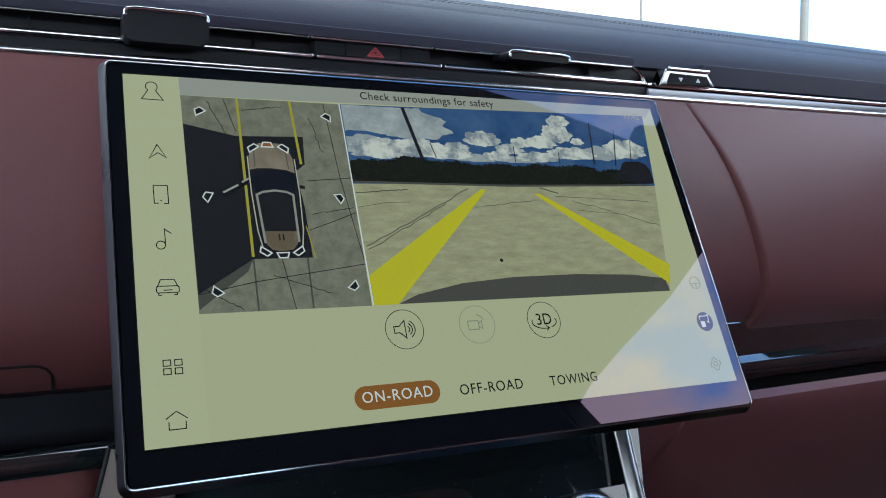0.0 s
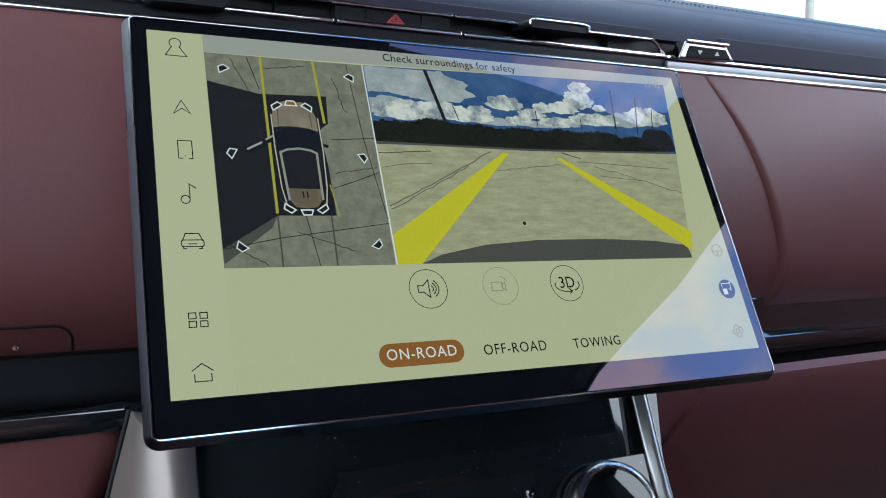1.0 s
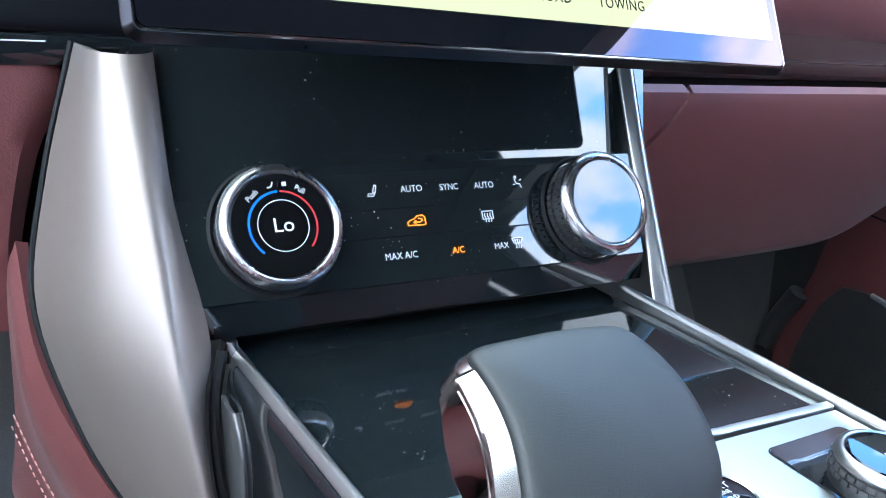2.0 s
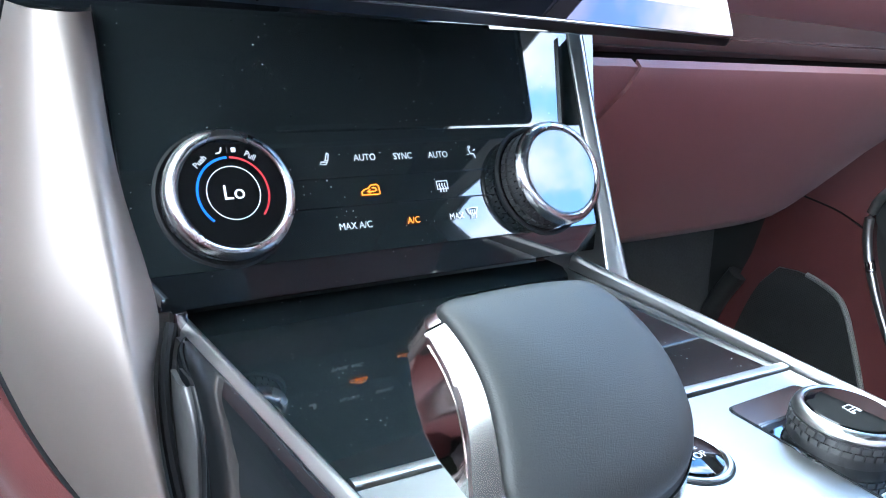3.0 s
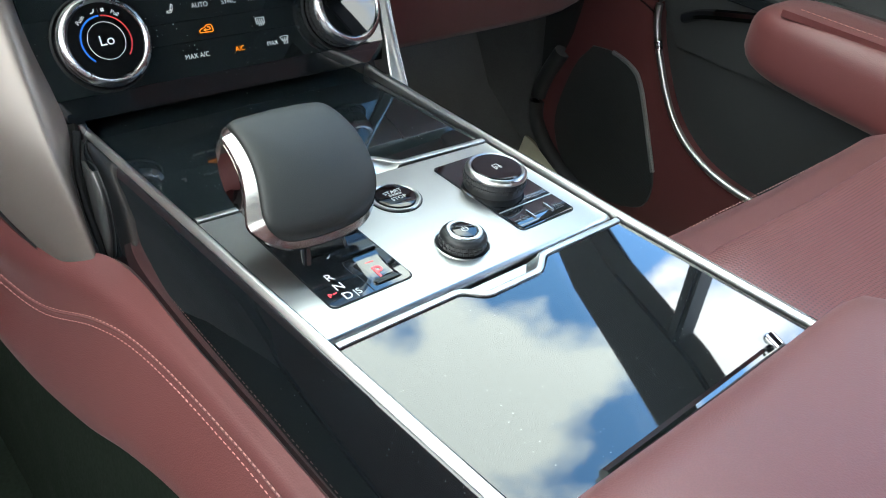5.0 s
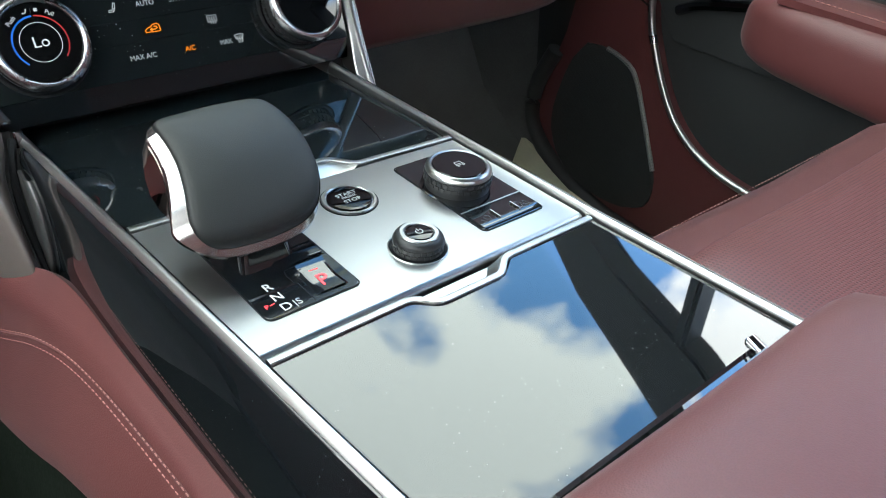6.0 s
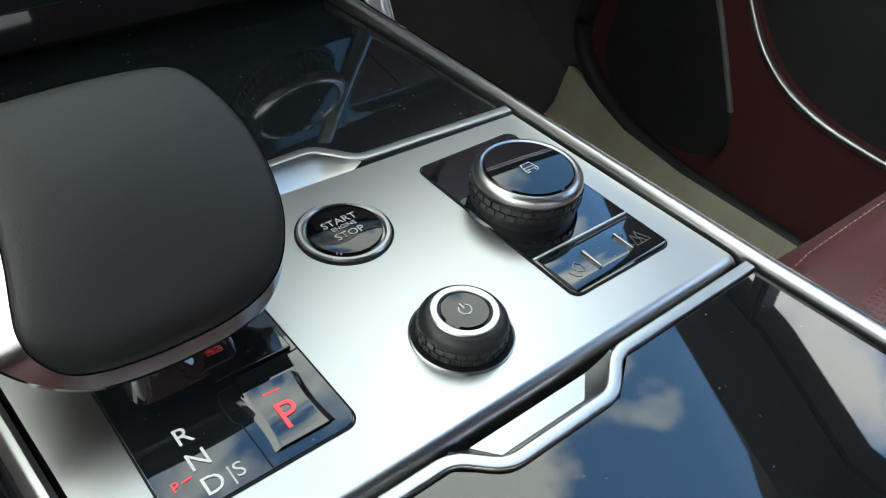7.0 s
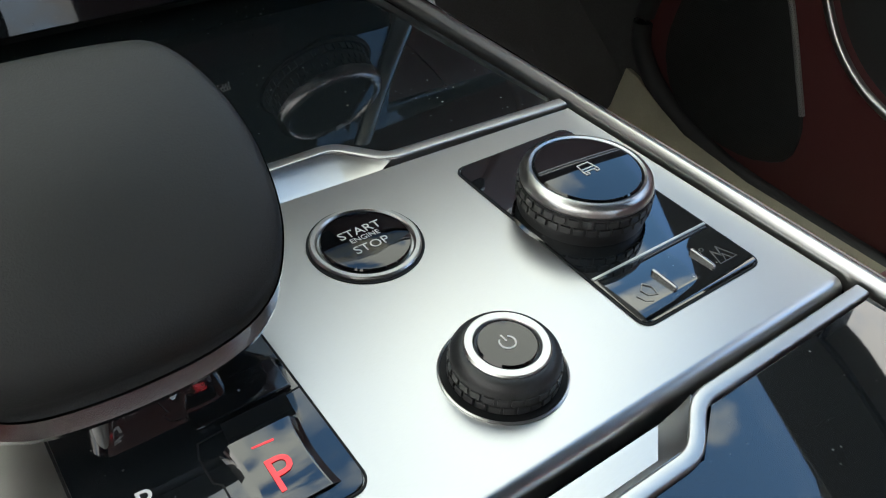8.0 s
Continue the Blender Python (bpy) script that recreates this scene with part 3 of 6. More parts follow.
part("lower_trim", bar(XL, XR, 0.356, 0.7367, 0.005, 0.0034, 0.0010), BRIGHT, dash, "satin silver strip under the vents")
# leather faces
def pad_rows(x0, x1, z0, z1, y_edge, bulge, nx=14, nz=12, left=None, round_x=0.0, low=0.27):
    rows = []
    for i in range(nx + 1):
        line = []
        for j in range(nz + 1):
            t = j / nz
            z = z0 + (z1 - z0) * t
            a = left(z) if left else x0
            s = (i / nx) ** (1.9 if round_x else 1.0)
            x = a + (x1 - a) * s
            e = (1 - (1 - t / low) ** 2.6) if t < low else (1 - ((t - low) / (1 - low)) ** 1.9)
            r = min(1.0, (x - a) / round_x) if round_x else 1.0
            r = math.sqrt(max(0.0, 1 - (1 - r) ** 2))
            line.append((x, y_edge - bulge * e * (0.6 + 0.4 * r) + 0.003 * (1 - r), z))
        rows.append(line)
    return rows


def seam_x(z):
    for (z0, x0), (z1, x1) in zip(SEAM, SEAM[1:]):
        if z <= z1:
            return x0 + (x1 - x0) * max(0.0, (z - z0) / (z1 - z0))
    return SEAM[-1][1]


SEAM = [(z, x + 0.009) for x, _, z in spline([(0.284, 0, 0.548), (0.295, 0, 0.565), (0.3015, 0, 0.587), (0.299, 0, 0.612), (0.285, 0, 0.655), (0.265, 0, 0.695), (0.234, 0, 0.737)], 24)]
part("leather_panel", sheet(pad_rows(XL, 0.33, 0.5632, 0.7350, 0.354, 0.017, 24, 16), 0.01), LEATHER, dash, "maroon leather panel behind the screen")
part("airbag_pad", sheet(pad_rows(0.25, XR, 0.558, 0.7346, 0.353, 0.0205, 40, 18, seam_x, 0.006), 0.012), LEATHER, dash, "bulging maroon leather airbag cover with a curved seam")
part("gloss_strip", loft([[(x, y, z) for y, z in ((0.366, 0.5735), (0.3500, 0.5735), (0.3470, 0.5725), (0.3455, 0.5700), (0.3398, 0.5465), (0.3390, 0.5410), (0.3405, 0.5380), (0.366, 0.5375))] for x in (-0.02, XR)]), GLOSS, dash, "black gloss strip along the dashboard")
part("satin_strip", loft([[(x, y, z) for y, z in ((0.366, 0.5634), (0.3490, 0.5634), (0.3465, 0.5628), (0.3452, 0.5610), (0.3398, 0.5465), (0.3390, 0.5410), (0.3405, 0.5380), (0.366, 0.5375))] for x in (XL, -0.02)]), material("matt black strip", (0.004, 0.0045, 0.006), 0.5, grain=0.2, grain_scale=900, bump=0.1, wear=0.2, spec=0.12), dash, "satin black strip on the driver's side")
part("strip_trim", bar(0.13, XR, 0.3365, 0.5445, 0.005, 0.0032, 0.0010), SATIN, dash, "satin chrome line")
cover = [(-0.45, 0.5790), (-0.30, 0.5790)] + [(-0.1795 + 0.0095 * math.cos(math.pi / 2 * k / 8), 0.5705 + 0.0085 * math.sin(math.pi / 2 * k / 8)) for k in range(8, -1, -1)] + [(-0.1700, 0.5645)]
part("column_seam", tube([(x, 0.3540 - 0.017 * (1 - (1 - (z - 0.5632) / 0.0464) ** 2.6), z) for x, z in cover], 0.0008, 6), MATT_BLACK, dash, "dark seam round the steering column cover")
part("stud", moved(lathe([(0.0, 0.0012), (0.0014, 0.0010), (0.0018, 0.0)], -0.196, 0.5680, 14), Matrix.Translation((0, 0.3492, 0)) @ UPRIGHT), CHROME, dash, "tiny bright stud")

# ---- dashboard: lower part ----
low = thing("lower_dashboard", "maroon leather lower dashboard with glovebox and knee panels", "dashboard")
glove = []
for i in range(21):
    x = 0.2150 + (0.70 - 0.2150) * i / 20
    rise = 0.23 * (x - 0.485 + math.hypot(x - 0.485, 0.03))
    glove.append([(x, y, z + rise * k) for y, z, k in ((0.318, 0.523, 0), (0.311, 0.519, 0), (0.309, 0.505, 0.05), (0.318, 0.47, 0.25), (0.335, 0.426, 0.6), (0.354, 0.384, 1), (0.363, 0.374, 1), (0.40, 0.367, 1))])
# the seam slants, so the panel's inner edge follows it
for k, (x, y, z) in enumerate(glove[0]):
    glove[0][k] = (0.2150 - 0.82 * max(0.0, 0.5215 - z) if z > 0.47 else 0.1735, y, z)
part("glovebox_lid", sheet(glove, 0.012), LEATHER, low, "maroon leather glovebox lid")
inner = []
for i in range(7):
    t = i / 6
    inner.append([((0.150 + (0.2115 - 0.150) * t) if z > 0.5 else 0.150 + (0.1775 + (z - 0.475) * 0.8 - 0.150) * t, y + 0.002, z) for y, z in ((0.318, 0.523), (0.311, 0.519), (0.310, 0.505), (0.318, 0.475))])
part("side_panel", sheet(inner, 0.01), LEATHER, low, "small maroon panel beside the glovebox")
part("under_tray", block((0.10, 0.402, 0.378), (0.56, 0.84, 0.398), 0.004), BRIGHT_FELT, low, "brightened grey felt tray under the glovebox")
part("backing", block((0.16, 0.345, 0.475), (0.74, 0.372, 0.532), 0.004), MATT_BLACK, low)
part("under_strip", block((XL, 0.335, 0.5235), (0.70, 0.37, 0.5380), 0.004), GLOSS, low, "black gloss underside of the strip")
# knee panels on the driver's side
edge = spline([(-0.1500, 0, 0.524), (-0.1465, 0, 0.512), (-0.158, 0, 0.490), (-0.164, 0, 0.468), (-0.1695, 0, 0.440), (-0.172, 0, 0.40)], 14)
rows = []
for p in edge:
    rows.append([(-0.2062 + (0.0035 if k == 0 else 0.0), 0.352 if k == 0 else 0.341 + 0.010 * (0.525 - p.z), p.z) if k < 2 else (-0.2062 + (p.x + 0.2062) * (k - 1) / 6, 0.3375 + 0.03 * (0.525 - p.z) ** 1.0 + (0.006 if k == 7 else 0), p.z) for k in range(8)])
part("knee_panel", sheet(rows, -0.012), LEATHER, low, "maroon leather knee panel with a slanting edge")
rows = []
for z in (0.524, 0.515, 0.48, 0.44, 0.405, 0.397):
    rows.append([(x, 0.350 if z in (0.524, 0.397) or x == -0.2092 else 0.343 + 0.03 * (0.525 - z), z) for x in (-0.2092, -0.2125, -0.25, -0.35, -0.5, -0.72)])
part("knee_panel", sheet(rows, 0.012), LEATHER, low, "wide maroon leather knee panel under the steering column")
part("backing", block((-0.72, 0.365, 0.40), (-0.13, 0.40, 0.534), 0.004), MATT_BLACK, low)

# ---- touchscreen ----
SCREEN = pose(-0.1412, 0.2137, 0.5542, -27.42, 1.28, 1.94) @ UPRIGHT
screen = thing("touchscreen", "large tilted touchscreen showing parking camera views, in a slim black frame", "touchscreen", SCREEN)
SW, SH = 0.3221, 0.1956
part("housing", loft([[(x, y, z) for x, y in rrect(-by, -by, SW + by, SH + by, 0.004)] for by, z in ((-0.055, -0.0130), (-0.034, -0.0085), (-0.012, -0.0046), (-0.0010, -0.0030), (0.0, -0.0014))]), MATT_BLACK, screen, "black housing, thin at its rim")
fr, edge_line = bmesh.new(), bmesh.new()


def glass_edge(by):
    return rrect(-by, -by, SW + by, SH + by, max(0.0025, 0.003 + by))


loft([[(x, y, z) for x, y in glass_edge(by)] for by, z in ((-0.0004, -0.0056), (0.0024, -0.0056), (0.0029, -0.0048), (0.0026, -0.0040), (0.0004, -0.0006), (-0.0004, -0.0004), (-0.0006, -0.002))], fr, caps=False)
loft([[(x, y, z) for x, y in glass_edge(by)] for by, z in ((0.0003, -0.0008), (0.0001, 0.0003), (-0.0004, 0.0004), (-0.0007, -0.0004))], edge_line, caps=False)
part("frame", fr, material("smoked metal edge", (0.085, 0.087, 0.10), 0.28, metal=1.0, wear=0.08, wear_scale=40), screen, "bevelled dark metal edge")
part("edge_line", edge_line, DARK_CHROME, screen, "fine polished line round the glass")
part("cover_glass", prism(rrect(0.0010, 0.0010, SW - 0.0010, SH - 0.0010, 0.003), -0.0012, 0.0, 0.0), SCREEN_GLASS, screen, "glossy black cover glass")
part("mount", moved(block((0.07, 0.085, -0.085), (0.25, 0.165, -0.0125), 0.01), Matrix()), MATT_BLACK, screen, "black bracket behind the screen")


def lit(name, colour, strength=1.0):
    """A lit area of the display under its glossy cover."""
    return material(name, (0.004, 0.004, 0.004), 0.02, emit=colour, emit_strength=strength * LIT, tint=COATING)


LIT = 0.168

DISPLAY = lit("display pale olive", (0.545, 0.525, 0.255))
DISPLAY_BAR = lit("display side bar", (0.56, 0.545, 0.27))
DISPLAY_HEAD = lit("display heading bar", (0.395, 0.385, 0.27))
INK = lit("display dark ink", (0.006, 0.006, 0.005))
INK_SOFT = lit("display pale ink", (0.30, 0.31, 0.17))
TAN = lit("display brown button", (0.29, 0.115, 0.020))
WHITE = lit("display white", (0.80, 0.80, 0.62))
YELLOW = lit("display yellow", (0.62, 0.55, 0.01))
YELLOW_DIM = lit("display thin yellow", (0.42, 0.37, 0.03))
SHADE = lit("display shadow", (0.016, 0.016, 0.016))
SHADE_SOFT = lit("display soft shadow", (0.085, 0.08, 0.055))


def picture(name, low_colour, high_colour, scale, detail=5.0, lo=0.35, hi=0.65, stretch=(1, 1, 1)):
    """A mottled lit surface inside a camera picture."""
    m = bpy.data.materials.new(name)
    m.use_nodes = True
    n, l = m.node_tree.nodes, m.node_tree.links
    b = n["Principled BSDF"]
    b.inputs["Base Color"].default_value = (0.004, 0.004, 0.004, 1)
    b.inputs["Roughness"].default_value = 0.02
    b.inputs["Specular Tint"].default_value = (*COATING, 1)
    co, mp, nz, rp = (n.new("ShaderNode" + k) for k in ("TexCoord", "Mapping", "TexNoise", "ValToRGB"))
    mp.inputs["Scale"].default_value = stretch
    nz.inputs["Scale"].default_value = scale
    nz.inputs["Detail"].default_value = detail
    nz.inputs["Roughness"].default_value = 0.72
    rp.color_ramp.elements[0].position, rp.color_ramp.elements[1].position = lo, hi
    rp.color_ramp.elements[0].color, rp.color_ramp.elements[1].color = (*low_colour, 1), (*high_colour, 1)
    l.new(co.outputs["Object"], mp.inputs["Vector"])
    l.new(mp.outputs["Vector"], nz.inputs["Vector"])
    l.new(nz.outputs["Fac"], rp.inputs["Fac"])
    l.new(rp.outputs["Color"], b.inputs["Emission Color"])
    b.inputs["Emission Strength"].default_value = LIT
    return m


CONCRETE_TOP = picture("display concrete from above", (0.13, 0.125, 0.075), (0.31, 0.295, 0.175), 150, 15, 0.24, 0.76)
CONCRETE = picture("display concrete ahead", (0.27, 0.25, 0.12), (0.52, 0.485, 0.235), 170, 15, 0.22, 0.75, (0.45, 1.5, 1))
SKY_PIC = picture("display blue sky", (0.022, 0.062, 0.150), (0.075, 0.140, 0.230), 30, 6, 0.35, 0.70)
CLOUD_PIC = picture("display sunlit cloud", (0.24, 0.27, 0.25), (0.74, 0.72, 0.52), 90, 12, 0.40, 0.56)
CLOUD_GREY = picture("display grey cloud", (0.26, 0.29, 0.25), (0.50, 0.51, 0.41), 70, 10, 0.35, 0.65)
HEDGE_PIC = picture("display dark hedge", (0.002, 0.003, 0.002), (0.038, 0.040, 0.020), 800, 10, 0.42, 0.72)
MM = 0.001


def flat(pts, layer, thick=0.00004):
    return prism([(x * MM, y * MM) for x, y in pts], 0.00003 + 0.00008 * layer - thick, 0.00003 + 0.00008 * layer)


def line(pts, w, layer, closed=False, bm=None):
    z = 0.00003 + 0.00008 * layer
    return stroke([(x * MM, y * MM) for x, y in pts], w * MM, z - 0.00004, z, closed, bm)


area = part("display_area", flat([(7.4, 14.8), (315.9, 14.4), (315.9, 188.9), (7.4, 188.6)], 1), DISPLAY, screen, "lit pale olive display")
part("side_bar", flat([(7.4, 14.8), (32.3, 14.8), (32.3, 188.7), (7.4, 188.6)], 2), DISPLAY_BAR, screen, "lit side bar with icons")
part("heading_bar", flat([(32.3, 178.7), (310.0, 182.4), (315.9, 188.9), (32.3, 188.7)], 2), DISPLAY_HEAD, screen, "greyish heading bar")

# camera picture from above
top = part("overhead_view", flat([(32.4, 69.3), (110.6, 69.0), (110.6, 178.7), (32.4, 178.6)], 3), CONCRETE_TOP, screen, "overhead camera picture of the car on concrete")
part("shadow", flat([(32.5, 163), (56, 157.5), (89, 158.4), (88, 143), (83, 139), (85, 120), (85.5, 94), (58, 94), (32.6, 78)], 4), SHADE, top, "dark shadow beside the car")
part("shadow", flat([(32.6, 78), (58, 94), (55, 88), (32.6, 71)], 4), SHADE_SOFT, top)
for a, b in (((58.6, 178.6), (58.0, 95)), ((84.6, 178.7), (86.2, 143))):
    part("bay_line", line([a, b], 1.3, 5), YELLOW_DIM, top, "thin yellow bay line")
for a, b in (((58.0, 94), (57.8, 69.3)), ((83, 94), (82.6, 69.3))):
    part("bay_line", line([a, b], 0.8, 4), SHADE_SOFT, top)
for pts in ([(33, 78), (58, 83), (111, 90)], [(71, 94), (74.6, 69.2)], [(102, 178), (105, 135), (110.5, 92)], [(88, 134), (111, 136)], [(52, 178), (54, 170), (56.5, 160)], [(86, 108), (100, 113), (110, 117)]):
    part("joint", line(pts, 0.35, 5), SHADE, top)
car = part("car_picture", flat([(62, 97), (66, 94.4), (77.5, 94.2), (82.2, 97), (83.2, 106), (83.9, 128), (83.4, 143), (81.0, 152.5), (76, 154.9), (66.5, 154.9), (61.8, 152.5), (59.8, 145), (59.8, 127), (60.8, 106)], 6), SHADE, top, "drawing of the car seen from above")
PAINT = picture("display car paint", (0.15, 0.115, 0.060), (0.30, 0.245, 0.145), 34, 3)
part("bonnet", flat([(61.0, 139.5), (61.0, 146), (62.8, 151.6), (67, 154.0), (76, 154.0), (80.2, 151.6), (82.2, 146), (82.4, 138.0), (78, 139.6), (71, 140.4), (64.5, 140.2)], 7), PAINT, top)
part("tailgate", flat([(64.6, 107.6), (64.9, 101), (67, 98.2), (72, 97.4), (77, 98.2), (79.2, 101), (79.6, 107.4)], 7), PAINT, top)
for pts, w in (([(63.6, 140.6), (63.9, 152.2)], 0.4), ([(79.6, 140.2), (79.0, 152.0)], 0.4)):
    part("bonnet_crease", line(pts, w, 8), SHADE_SOFT, top)
part("windscreen", flat([(60.4, 135.5), (64, 138.4), (71, 139.4), (79, 138.4), (83, 135.5), (80.6, 127.6), (71.6, 129.4), (63.0, 127.4)], 8), lit("display glass", (0.008, 0.010, 0.014)), top)
part("roof_rail", line([(64.3, 101.5), (62.8, 126.2), (66, 127.7), (71.6, 128.5), (77.2, 127.7), (80.1, 126.2), (80.0, 101.8)], 1.1, 9), lit("display roof rail", (0.33, 0.31, 0.22)), top)
for pts in ([(60.5, 146.5), (60.5, 128), (61.4, 108), (62.8, 99.5)], [(83.0, 145.5), (83.4, 127), (82.7, 108), (81.4, 99.5)]):
    part("sill_line", line(pts, 0.55, 9), lit("display pale sill", (0.55, 0.50, 0.32)), top)
for x in (71.0, 72.9):
    part("mark", line([(x, 102.8), (x, 106.0)], 0.8, 9), SHADE, top)
part("open_door", flat([(47.6, 124.2), (47.6, 127.4), (59.8, 134.8), (60.6, 132.6), (56, 129.6)], 7), lit("display door shade", (0.010, 0.011, 0.012)), top)
part("open_door_edge", line([(47.6, 127.2), (54.8, 131.2)], 1.0, 8), lit("display pale door", (0.42, 0.40, 0.30)), top)
part("open_door_edge", line([(56.6, 132.6), (60.2, 134.8)], 0.8, 8), lit("display pale door", (0.42, 0.40, 0.30)), top)
part("mirror", flat([(83.9, 131.6), (86.6, 131.0), (86.2, 129.4), (84.0, 129.8)], 7), SHADE, top)
part("bay_line", line([(84.4, 110), (87.0, 93.5)], 0.5, 5), YELLOW_DIM, top)
for cx, cy, d in ((63.4, 151.2, 35), (70.6, 153.0, 0), (78.6, 151.4, -35), (63.6, 97.2, 145), (71.8, 95.4, 180), (79.6, 97.1, 215)):
    c, s = math.cos(radians(d)), math.sin(radians(d))
    pts = [(cx + x * c - y * s, cy + x * s + y * c) for x, y in ((-2.8, -1.2), (2.8, -1.2), (1.9, 1.3), (-1.9, 1.3))]
    part("sensor_mark", flat(pts, 9), SHADE if (cx, d) != (70.6, 0) else TAN, top)
    part("sensor_mark", line(pts, 0.62, 10, True), WHITE, top, "white outlined sensor mark")
for cx, cy, d in ((40.2, 170.4, 30), (102.9, 170.5, -30), (40.4, 125.3, 60), (103.2, 124.9, -60), (40.6, 78.8, 140), (103.4, 79.0, -140)):
    c, s = math.cos(radians(d)), math.sin(radians(d))
    pts = [(cx + x * c - y * s, cy + x * s + y * c) for x, y in ((-2.7, -1.5), (2.7, -1.5), (1.4, 1.6), (-1.4, 1.6))]
    part("view_mark", flat(pts, 6), SHADE, top)
    part("view_mark", line(pts, 0.55, 7, True), WHITE, top, "white outlined view mark")

# camera picture ahead
ahead = part("forward_view", flat([(111.6, 69.0), (288.4, 68.3), (300.6, 134.5), (111.2, 133.0)], 3), CONCRETE, screen, "forward camera picture of an empty car park")
part("sky", flat([(111.2, 133.0), (300.6, 134.5), (307.6, 183.0), (110.8, 178.8)], 3.2), SKY_PIC, ahead, "blue sky with white clouds")
random.seed(17)


def cloud(cx, cy, w, h, puffs, mat, layer):
    """A heap of cloud in the picture: one ragged outline, puffed on top and flatter below."""
    pts = []
    for k in range(puffs * 7):
        a = 2 * math.pi * k / (puffs * 7)
        r = 0.80 + 0.17 * abs(math.sin(a * puffs / 2 + cx)) + random.uniform(-0.07, 0.07)
        y = math.sin(a) * h * (1.0 if math.sin(a) > 0 else 0.55) * r
        pts.append((min(max(cx + math.cos(a) * w * r, 111.6), 301.0), min(cy + y, 178.4 + (cx - 111) * 0.02)))
    return part("cloud", flat(pts, layer), mat, ahead)


for cx, cy, w, h, puffs, mat in ((124, 171, 30, 12, 7, CLOUD_GREY), (150, 166, 19, 10, 6, CLOUD_GREY), (121, 154, 18, 6, 6, CLOUD_GREY), (132, 152, 20, 6.5, 7, CLOUD_PIC), (150, 153, 16, 6, 6, CLOUD_PIC), (166, 151, 14, 4, 6, CLOUD_PIC), (173, 155, 7, 3.5, 5, CLOUD_PIC),
                                 (190, 160.5, 10.5, 5.2, 6, CLOUD_PIC), (206, 155, 8, 3.6, 5, CLOUD_PIC), (214, 159.5, 6, 3.6, 4, CLOUD_PIC), (197, 150.5, 8, 3, 5, CLOUD_PIC), (228, 160, 9, 4.4, 5, CLOUD_PIC), (240, 166, 9, 7, 6, CLOUD_PIC), (243, 175, 7, 4, 5, CLOUD_PIC),
                                 (224, 150.6, 13, 3.6, 6, CLOUD_PIC), (247, 153.5, 15, 4.4, 7, CLOUD_PIC), (253, 162, 4, 2.6, 4, CLOUD_PIC), (268, 154, 14, 5, 6, CLOUD_GREY), (286, 157, 14, 7, 6, CLOUD_PIC), (184, 149, 12, 2.6, 6, CLOUD_GREY), (210, 149, 14, 2.4, 6, CLOUD_GREY)):
    cloud(cx, cy, w * 1.22, h * 1.3, puffs + 2, mat, 3.4 if mat is CLOUD_GREY else 3.7)
random.seed(4)
hedge = [(111.3, 134.5)] + [(111.3 + 188 * i / 240, 146.2 + 2.6 * math.exp(-((i - 45) / 22) ** 2) - (2.0 if i > 190 else 0) + 0.7 * math.sin(i * 0.19) + random.uniform(-0.8, 0.8)) for i in range(241)] + [(300.2, 136.0), (250, 134.2), (180, 133.6)]
part("hedge", flat(hedge, 4), HEDGE_PIC, ahead, "dark clipped hedge")
part("kerb", line([(111.4, 134.0), (200, 133.0), (296, 134.8)], 1.2, 5), SHADE_SOFT, ahead)
part("parked_car", flat([(275, 138), (275.5, 143), (278.5, 145), (281, 149), (284, 150.4), (294, 150.6), (298, 149), (300.5, 145), (300.5, 136.8), (290, 136.4)], 5), SHADE, ahead)
for pts, w in (([(145.8, 178.9), (151.8, 148)], 2.0), ([(265, 176), (261, 148)], 0.9), ([(282, 172), (276, 147)], 0.7), ([(158, 158), (160, 149)], 0.5), ([(209, 158), (208, 148)], 0.5), ([(238, 155), (237, 147)], 0.5), ([(292, 165), (288, 150)], 0.5)):
    part("lamp_post", line(pts, w, 5), SHADE, ahead)
part("guide_line", flat([(182.0, 130.6), (185.8, 130.6), (124.0, 69.0), (111.8, 69.0), (111.5, 84.0)], 5), YELLOW, ahead, "broad yellow guide line")
part("guide_line", flat([(214.5, 128.5), (218.2, 128.5), (293.2, 84.5), (290.0, 72.5)], 5), YELLOW, ahead, "broad yellow guide line")
part("hood_shadow", flat([(124.0, 69.1), (135, 73.5), (160, 78.2), (190, 80.4), (230, 80.6), (265, 79.0), (287.2, 76.0), (288.2, 68.5)], 4), SHADE_SOFT, ahead, "curved shadow of the car's nose")
for pts in ([(112, 120), (126, 122.5), (140, 123)], [(241, 118.5), (256, 117), (268, 116.4)]):
    part("crack", line(pts, 0.25, 4), SHADE_SOFT, ahead)
random.seed(21)


def crack_line(a, b, wobble, w, mat, owner, layer, n=16):
    """A wandering crack or tar joint in the concrete."""
    pts = [(a[0] + (b[0] - a[0]) * k / n + random.uniform(-wobble, wobble), a[1] + (b[1] - a[1]) * k / n + random.uniform(-wobble, wobble) * 0.6) for k in range(n + 1)]
    return part("crack", line(pts, w, layer), mat, owner)


